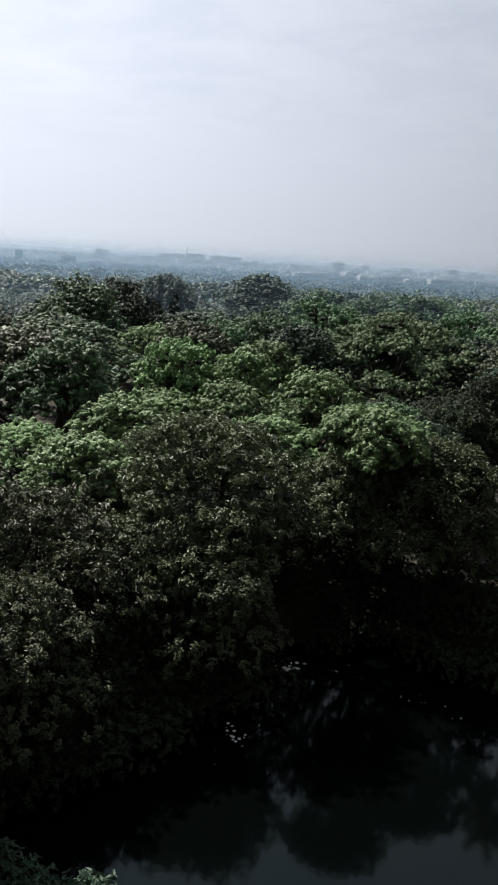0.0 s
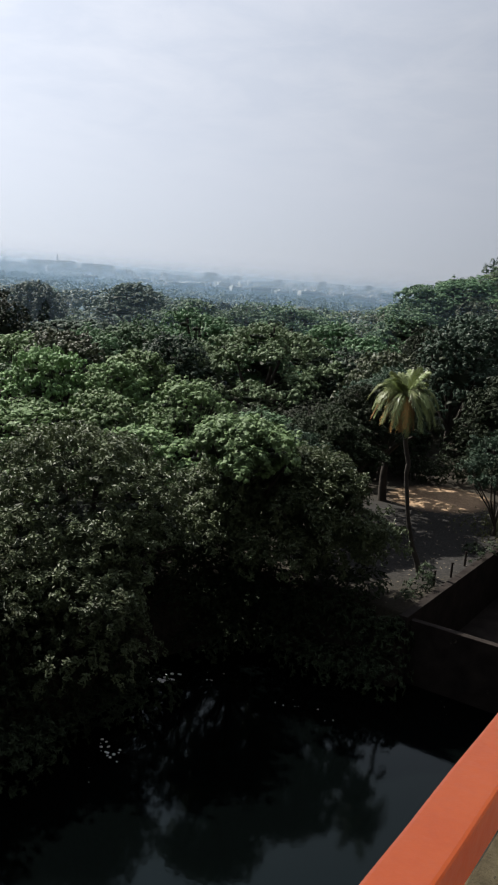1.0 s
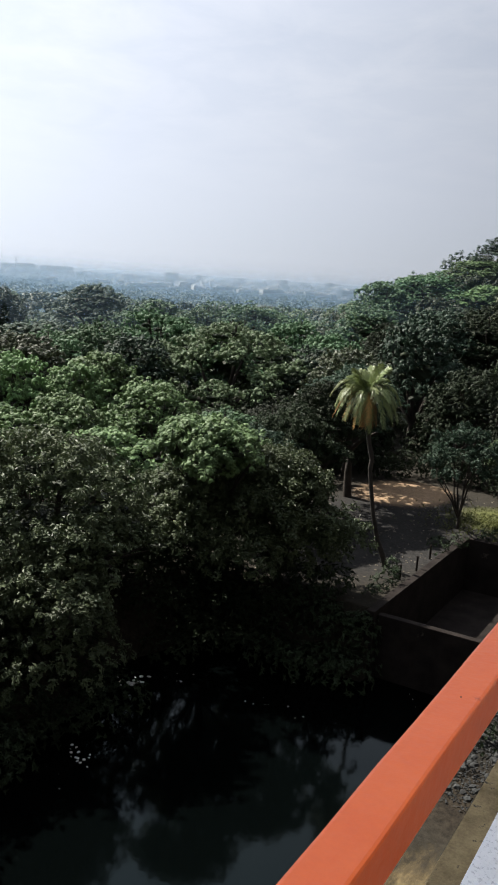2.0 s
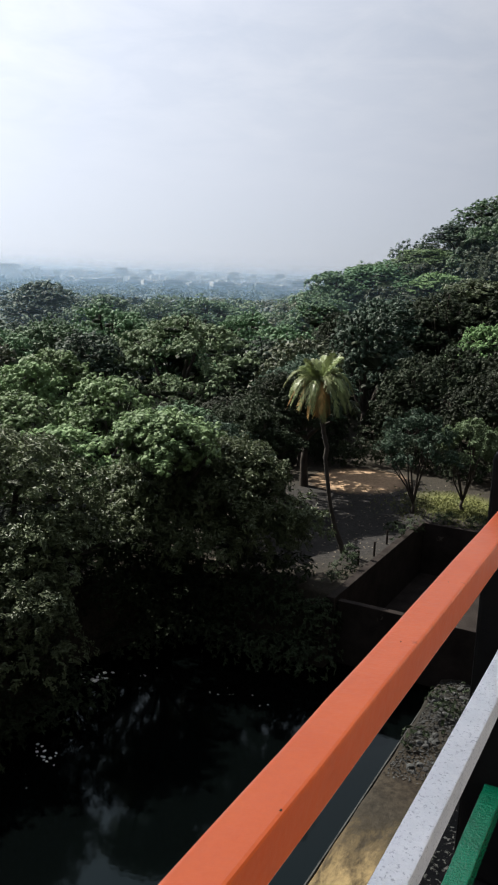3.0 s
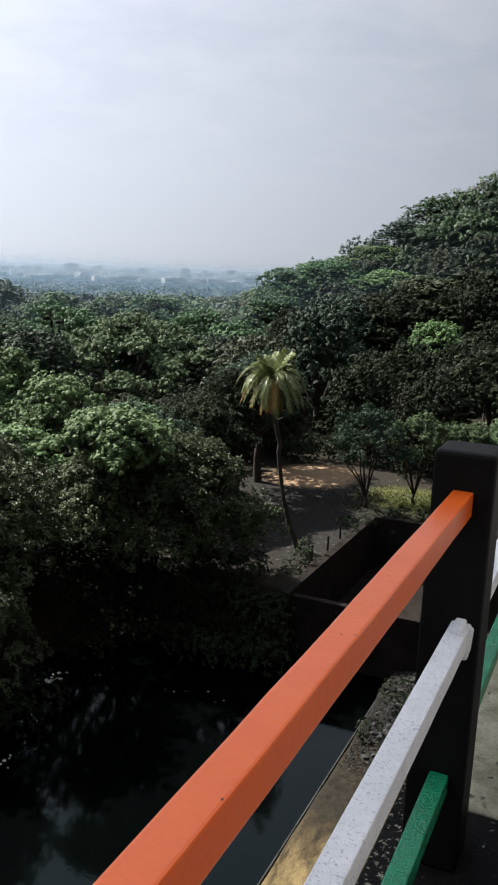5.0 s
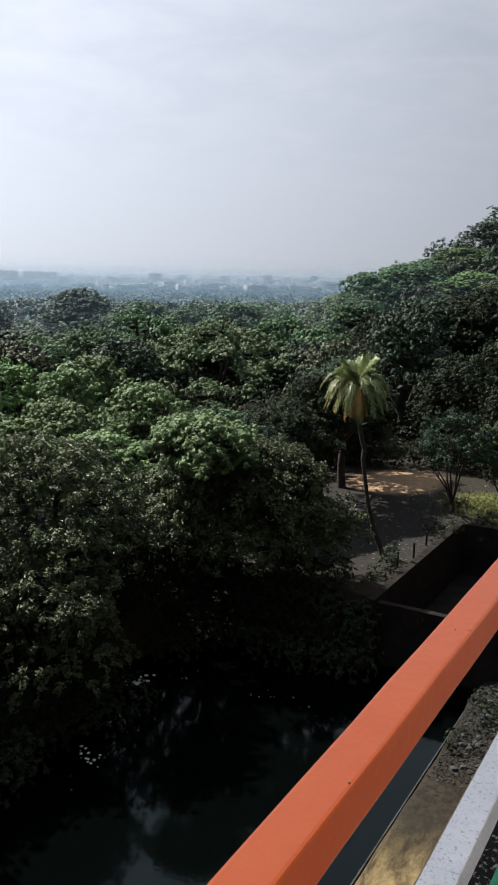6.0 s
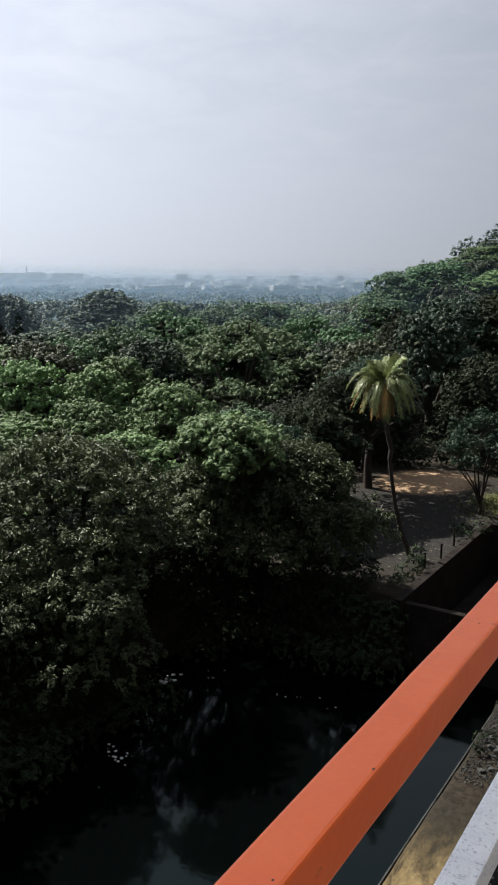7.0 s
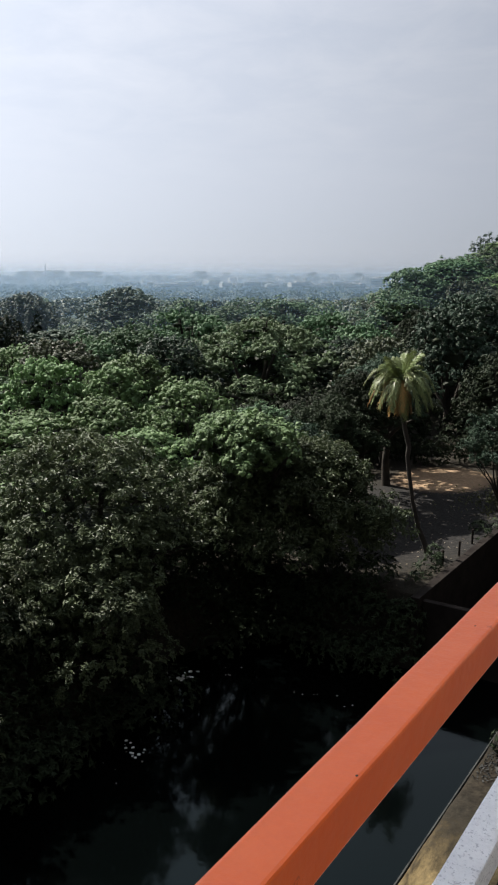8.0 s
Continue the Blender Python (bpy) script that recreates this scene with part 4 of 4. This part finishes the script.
def clearing_litter():
    rng = np.random.default_rng(21)
    n = 430
    x, y = rng.uniform(-22, -12.9, n), rng.uniform(33.5, 57, n)
    p = np.stack([x, y, terrain(x, y) + 0.02], 1)
    v, f = leaf_quads(rng, p, np.tile([0, 0, 1.0], (n, 1)), 1, 0.14, 0.08, 0.2, 0.0)
    tagged(new("fallen_leaves", mesh_of("fallen_leaves", v, f, M_DRY)), "pale fallen leaves scattered over the clearing", "leaves", kind="stuff")
    n = 2600
    x, y = rng.normal(-11.6, 1.9, n), rng.normal(50.6, 1.7, n)
    p = np.stack([x, y, terrain(x, y) + 0.03], 1)
    d = rng.normal(0, 0.35, (n, 3)) + np.array([0, 0, 0.2])
    v, f = leaf_quads(rng, p, d, 3, 0.22, 0.03, 1.2, -0.6)
    tagged(new("weeds", mesh_of("weeds", v, f, M_WEED)), "patchy yellow-green weeds beside the small trees", "grass", kind="stuff")


clearing_litter()


def garden_posts():
    root = tagged(new("garden_post"), "short dark wooden post beside the tank wall", "post", "garden posts")
    v, f = tube([(0, 0, -0.2), (0, 0, 0.68), (0, 0, 0.72)], [0.06, 0.055, 0.04], 8)
    part("stake", mesh_of("stake", v, f, M_TANK), root)
    v, f = tube([(0, 0, 0.72), (0, 0, 0.78)], [0.07, 0.05], 8)
    part("cap", mesh_of("post_cap", v, f, M_TANK), root)
    spots = ((-13.0, 39.4), (-13.1, 41.7), (-13.2, 37.6))
    root.location = (*spots[0], float(terrain(*spots[0])))
    for x, y in spots[1:]:
        copy_thing(root, Matrix.Translation((x, y, float(terrain(x, y)))))


garden_posts()


def chip(seed, w, mat):
    rng = random.Random(seed)
    bm = bmesh.new()
    bmesh.ops.create_icosphere(bm, subdivisions=1, radius=w / 2)
    for q in bm.verts:
        q.co = Vector((q.co.x * rng.uniform(0.8, 1.3), q.co.y * rng.uniform(0.6, 1.1), q.co.z * 0.3 * rng.uniform(0.5, 1.3)))
    return bm_mesh("chip", bm, mat)


def floating_litter():
    rng = random.Random(3)
    shapes = [chip(i, 0.2, M_LITTER) for i in range(5)]
    centres = [(CX, CY) for CX, CY in LITTER]
    for i, (cx, cy) in enumerate(centres):
        for q in range(14 if i < 2 else 3):
            ob = tagged(new("floating_litter", shapes[rng.randrange(5)]), "pale litter floating on the dark pond", "litter", "floating litter")
            s = rng.uniform(0.3, 1.0) * (1.5 if i < 1 else 0.85 if i < 2 else 0.42)
            ob.matrix_basis = Matrix.Translation((cx + rng.gauss(0, 0.38), cy + rng.gauss(0, 0.38), WATER + 0.01)) @ Matrix.Rotation(rng.uniform(0, 6.28), 4, "Z") @ Matrix.Diagonal((s, s, s, 1))


LITTER = ((-20.6, 26.2), (-18.4, 20.5), (-18.6, 27.5), (-19.4, 27.4), (-15.1, 27.6), (-13.2, 27.9), (-18.1, 19.3), (-15.5, 30.7), (-10.3, 31.6), (-15.3, 27.7))
floating_litter()


def rubble():
    rng = random.Random(12)
    shapes = []
    for i in range(6):
        r2 = random.Random(50 + i)
        bm = bmesh.new()
        bmesh.ops.create_icosphere(bm, subdivisions=1, radius=0.5)
        for q in bm.verts:
            q.co *= r2.uniform(0.7, 1.25)
            q.co.z *= 0.6
        shapes.append(bm_mesh("stone", bm, M_RUBBLE))
    for i in range(280):
        x, y = rng.uniform(-7.3, -3.2), 25.5 + 7.0 * rng.random() ** 0.7
        s = 0.07 + 0.26 * rng.random() ** 2
        ob = tagged(new("stone", shapes[i % 6]), "grey broken stone on the landing by the water", "stone", "rubble")
        ob.matrix_basis = Matrix.Translation((x, y, float(terrain(x, y)) + s * 0.12)) @ Euler((rng.uniform(-.3, .3), rng.uniform(-.3, .3), rng.uniform(0, 6.28))).to_matrix().to_4x4() @ Matrix.Diagonal((s, s, s, 1))
    gen = np.random.default_rng(14)
    n = 5200
    x, y = gen.uniform(-7.45, -3.2, n), 25.2 + 7.5 * gen.random(n) ** 0.75
    p = np.stack([x, y, terrain(x, y) + 0.03], 1)
    v, f = leaf_quads(gen, p, gen.normal(0, 0.5, (n, 3)) + np.array([0, 0, 1.0]), 1, 0.10, 0.07, 0.5, 0.0)
    tagged(new("leaf_litter", mesh_of("leaf_litter", v, f, M_RUBBLE)), "grey leaf litter between the stones", "leaves", kind="stuff")
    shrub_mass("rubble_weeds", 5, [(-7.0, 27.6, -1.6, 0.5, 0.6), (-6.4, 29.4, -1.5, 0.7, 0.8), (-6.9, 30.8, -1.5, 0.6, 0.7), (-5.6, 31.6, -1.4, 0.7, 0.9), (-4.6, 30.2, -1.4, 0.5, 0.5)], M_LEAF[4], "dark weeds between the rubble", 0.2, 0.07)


rubble()


# ---- railing and building ----
RX, RW = -0.535, 0.075


def rail_mesh(name, x, y0, y1, ztop, w, h, mat, seed):
    """A square cast rail, slightly uneven, with rounded arrises."""
    bm = box_bm(x, x + w, y0, y1, ztop - h, ztop)
    bmesh.ops.subdivide_edges(bm, edges=[e for e in bm.edges if abs(e.verts[0].co.y - e.verts[1].co.y) > 0.5], cuts=40, use_grid_fill=True)
    bmesh.ops.bevel(bm, geom=[e for e in bm.edges if abs((e.verts[0].co - e.verts[1].co).normalized().y) > 0.9], offset=0.006, segments=2, affect="EDGES", profile=0.6)
    for v in bm.verts:
        q = noise.noise(Vector((v.co.x * 9, v.co.y * 5 + seed, v.co.z * 9)))
        v.co.x += q * 0.0018
        v.co.z += noise.noise(Vector((v.co.y * 4 + seed * 3, v.co.x * 8, 1))) * 0.0018
    return bm_mesh(name, bm, mat)


def railing():
    root = tagged(new("balcony_railing"), "balcony railing with orange, white and green cast rails", "railing")
    part("top_rail", rail_mesh("top_rail", RX, -4.0, 3.064, 14.236, RW, 0.093, M_ORANGE, 1), root, "glossy orange painted rail")
    part("middle_rail", rail_mesh("middle_rail", -0.496, -4.0, 3.064, 13.73, RW, 0.085, M_WHITE, 2), root, "white stippled painted rail")
    part("lower_rail", rail_mesh("lower_rail", -0.525, -4.0, 3.064, 13.088, RW, 0.085, M_GREEN, 3), root, "green stippled painted rail")
    bm = box_bm(-0.617, -0.387, 3.06, 3.29, 12.66, 14.38, 0.028, 4)
    part("post", bm_mesh("post", bm, M_BLACK), root, "black painted square post")
    bm = box_bm(-0.478, -0.436, 2.93, 3.05, 13.722, 13.752, 0.008)
    part("clamp", bm_mesh("clamp", bm, M_WHITE), root, "paint-smeared metal clamp at the rail end")
    bm = box_bm(-0.488, -0.412, 3.0, 3.075, 13.60, 13.725, 0.02)
    for v in bm.verts:
        v.co += Vector((noise.noise(v.co * 60), noise.noise(v.co * 60 + Vector((5, 0, 0))) * 0.5, noise.noise(v.co * 60 + Vector((0, 9, 0))))) * 0.018
    part("mortar", bm_mesh("mortar", bm, M_WHITE), root, "lumpy white mortar where the rail meets the post")
    for x, y, r in ((-0.494, 1.645, 0.0018), (-0.466, 1.011, 0.0022), (-0.50, 2.05, 0.0014), (-0.475, 0.72, 0.0017)):
        bm = bmesh.new()
        bmesh.ops.create_icosphere(bm, subdivisions=1, radius=r)
        bmesh.ops.scale(bm, vec=(1.0, 1.6, 0.3), verts=bm.verts)
        bmesh.ops.translate(bm, vec=(x, y, 14.2365), verts=bm.verts)
        part("paint_chip", bm_mesh("paint_chip", bm, M_BARK), root, "tiny dark chip in the orange paint")
    part("middle_rail", rail_mesh("middle_rail_far", -0.496, 3.285, 6.5, 13.73, RW, 0.085, M_WHITE, 5), root, "white stippled painted rail")
    part("lower_rail", rail_mesh("lower_rail_far", -0.525, 3.285, 6.5, 13.088, RW, 0.085, M_GREEN, 6), root, "green stippled painted rail")
    part("post", bm_mesh("post_near", box_bm(-0.615, -0.385, -4.2, -3.98, 12.66, 14.385, 0.022, 3), M_BLACK), root, "black painted square post")
    part("post", bm_mesh("post_far", box_bm(-0.615, -0.385, 6.49, 6.72, 12.66, 14.385, 0.022, 3), M_BLACK), root, "black painted square post")


railing()


def building():
    tagged(new("kerb_beige", bm_mesh("kerb_beige", box_bm(-0.63, -0.05, 3.52, 9.0, 12.35, 12.66, 0.02), M_LEDGE)), "rough beige kerb under the railing", "kerb", kind="structure")
    tagged(new("kerb_black", bm_mesh("kerb_black", box_bm(-0.63, -0.05, -6.0, 3.518, 12.35, 12.66, 0.02), M_LICHEN)), "black painted kerb with white flecks", "kerb", kind="structure")
    tagged(new("sunshade", bm_mesh("sunshade", box_bm(-1.50, -0.40, -6.0, 9.0, 10.85, 11.0, 0.025), M_SUNSHADE)), "coarse beige rendered sunshade slab below the balcony", "ledge", kind="structure")
    # thin black sheet over the inner part of the sunshade
    tagged(new("sunshade_stain", bm_mesh("sunshade_stain", box_bm(-1.24, -0.40, -6.0, 9.0, 11.004, 11.012), M_CRUMBLED)), "black flecked strip along the sunshade", "ledge", kind="structure")
    tagged(new("floor", bm_mesh("floor", box_bm(-0.048, 5.0, -6.0, 9.0, 12.35, 13.05, 0.01), M_FLOOR)), "worn cement balcony floor", "floor", kind="structure")
    tagged(new("wall_outer", bm_mesh("wall_outer", box_bm(-0.398, 5.0, -6.0, 9.0, -3.0, 12.349), M_CONCRETE)), "rendered outer wall under the balcony", "wall", kind="structure")
    # unseen: the first bounces light onto the rails, the next darkens their reflections
    tagged(new("wall_back", bm_mesh("wall_back", box_bm(5.05, 5.4, -6.0, 9.0, -3.0, 22.0), M_FLOOR)), "grey plastered building wall behind the balcony", "wall", kind="structure")
    tagged(new("wall_side", bm_mesh("wall_side", box_bm(5.05, 5.4, 9.002, 60.0, -3.0, 22.0), M_CONCRETE)), "dark grey unseen wall added for the rails to reflect", "wall", kind="structure")
    # unseen blocks, added to keep the sun off the railing and sunshade
    tagged(new("wall_annex", bm_mesh("wall_annex", box_bm(-26.0, -22.6, 4.6, 12.8, -3.6, 39.0), M_LEDGE)), "unseen tall block added to shade the far railing and sunshade", "wall", kind="structure")
    tagged(new("wall_wing", bm_mesh("wall_wing", box_bm(-19.2, -15.8, -0.4, 9.1, -3.6, 36.0), M_LEDGE)), "unseen tall block added to shade the railing", "wall", kind="structure")



building()


# ---- far city and haze ----
def city_building(rng, x, y, w, d, h, turn):
    root = tagged(new("apartment_block"), "pale concrete apartment block far off in haze", "building", "city blocks")
    root.matrix_basis = Matrix.Translation((x, y, float(terrain(x, y)) - 1)) @ Matrix.Rotation(turn, 4, "Z")
    floors = max(2, int(h / 3.2))
    part("wall", bm_mesh("block_wall", box_bm(-w / 2, w / 2, -d / 2, d / 2, 0, h), M_CITY), root)
    for i in range(1, floors):
        z = i * h / floors
        part("window_band", bm_mesh("window_band", box_bm(-w / 2 * 0.94, w / 2 * 0.94, -d / 2 - 0.12, d / 2 + 0.12, z - 1.1, z + 0.4), M_CITY_DARK), root)
    rx = rng.uniform(-0.3, 0.3) * w
    part("roof_hut", bm_mesh("roof_hut", box_bm(rx - w * 0.1, rx + w * 0.1, -d * 0.3, d * 0.3, h, h + 1.8), M_CITY), root)


def city():
    rng = random.Random(17)
    # the long slabs and the towers that stand above the skyline: azimuth, distance, width, height
    for az, r, w, h in ((-52.3, 2550, 20, 20), (-51.8, 2550, 16, 19), (-47.9, 2450, 36, 19), (-47.0, 2470, 32, 20), (-45.9, 2450, 52, 22), (-44.4, 2500, 48, 20), (-43.4, 2480, 46, 20),
                        (-36.4, 2550, 38, 22), (-34.6, 2600, 20, 19), (-31.8, 2500, 20, 17), (-28.9, 2600, 28, 21), (-27.6, 2500, 18, 17), (-25.8, 2600, 26, 21)):
        a = radians(az)
        city_building(rng, r * math.sin(a), r * math.cos(a), w, 16, h + 6, -a)
    for i in range(270):
        a = radians(rng.uniform(-60, -20))
        if rng.random() < 0.7:
            a = radians(rng.uniform(-40, -22))
        r = rng.uniform(1100, 2900)
        city_building(rng, r * math.sin(a), r * math.cos(a), rng.uniform(9, 26), rng.uniform(9, 16), rng.uniform(6, 12) + 9 * rng.random() ** 4, -a + rng.uniform(-.5, .5))


city()


def mast(az, r, high, label):
    root = tagged(new("radio_mast"), label, "mast")
    a = radians(az)
    root.location = (r * math.sin(a), r * math.cos(a), float(terrain(r * math.sin(a), r * math.cos(a))))
    v, f = tube([(0, 0, 0), (0, 0, high * 0.68), (0, 0, high)], [2.2, 1.6, 0.8], 6)
    part("shaft", mesh_of("mast_shaft", v, f, M_CITY_DARK), root)
    for z in (high * 0.41, high * 0.59, high * 0.77):
        part("platform", bm_mesh("platform", box_bm(-2.8, 2.8, -2.8, 2.8, z, z + 0.8), M_CITY_DARK), root)


mast(-46.5, 2500, 44, "slim hazy radio mast above the city")
mast(-49.8, 2300, 33, "lower hazy lattice mast among far trees")


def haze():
    # see-through curved sheets stand in for haze, each tinted for its distance
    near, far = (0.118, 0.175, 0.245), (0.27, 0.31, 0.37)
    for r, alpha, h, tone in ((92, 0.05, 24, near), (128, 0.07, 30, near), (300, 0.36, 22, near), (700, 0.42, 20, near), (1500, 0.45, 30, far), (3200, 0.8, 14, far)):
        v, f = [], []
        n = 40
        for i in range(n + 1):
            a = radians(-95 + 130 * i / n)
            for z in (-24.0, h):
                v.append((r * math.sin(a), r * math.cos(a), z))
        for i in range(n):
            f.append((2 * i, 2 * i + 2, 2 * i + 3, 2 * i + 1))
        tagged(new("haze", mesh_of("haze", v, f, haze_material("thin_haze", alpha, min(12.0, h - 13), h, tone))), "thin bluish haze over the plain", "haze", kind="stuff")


haze()
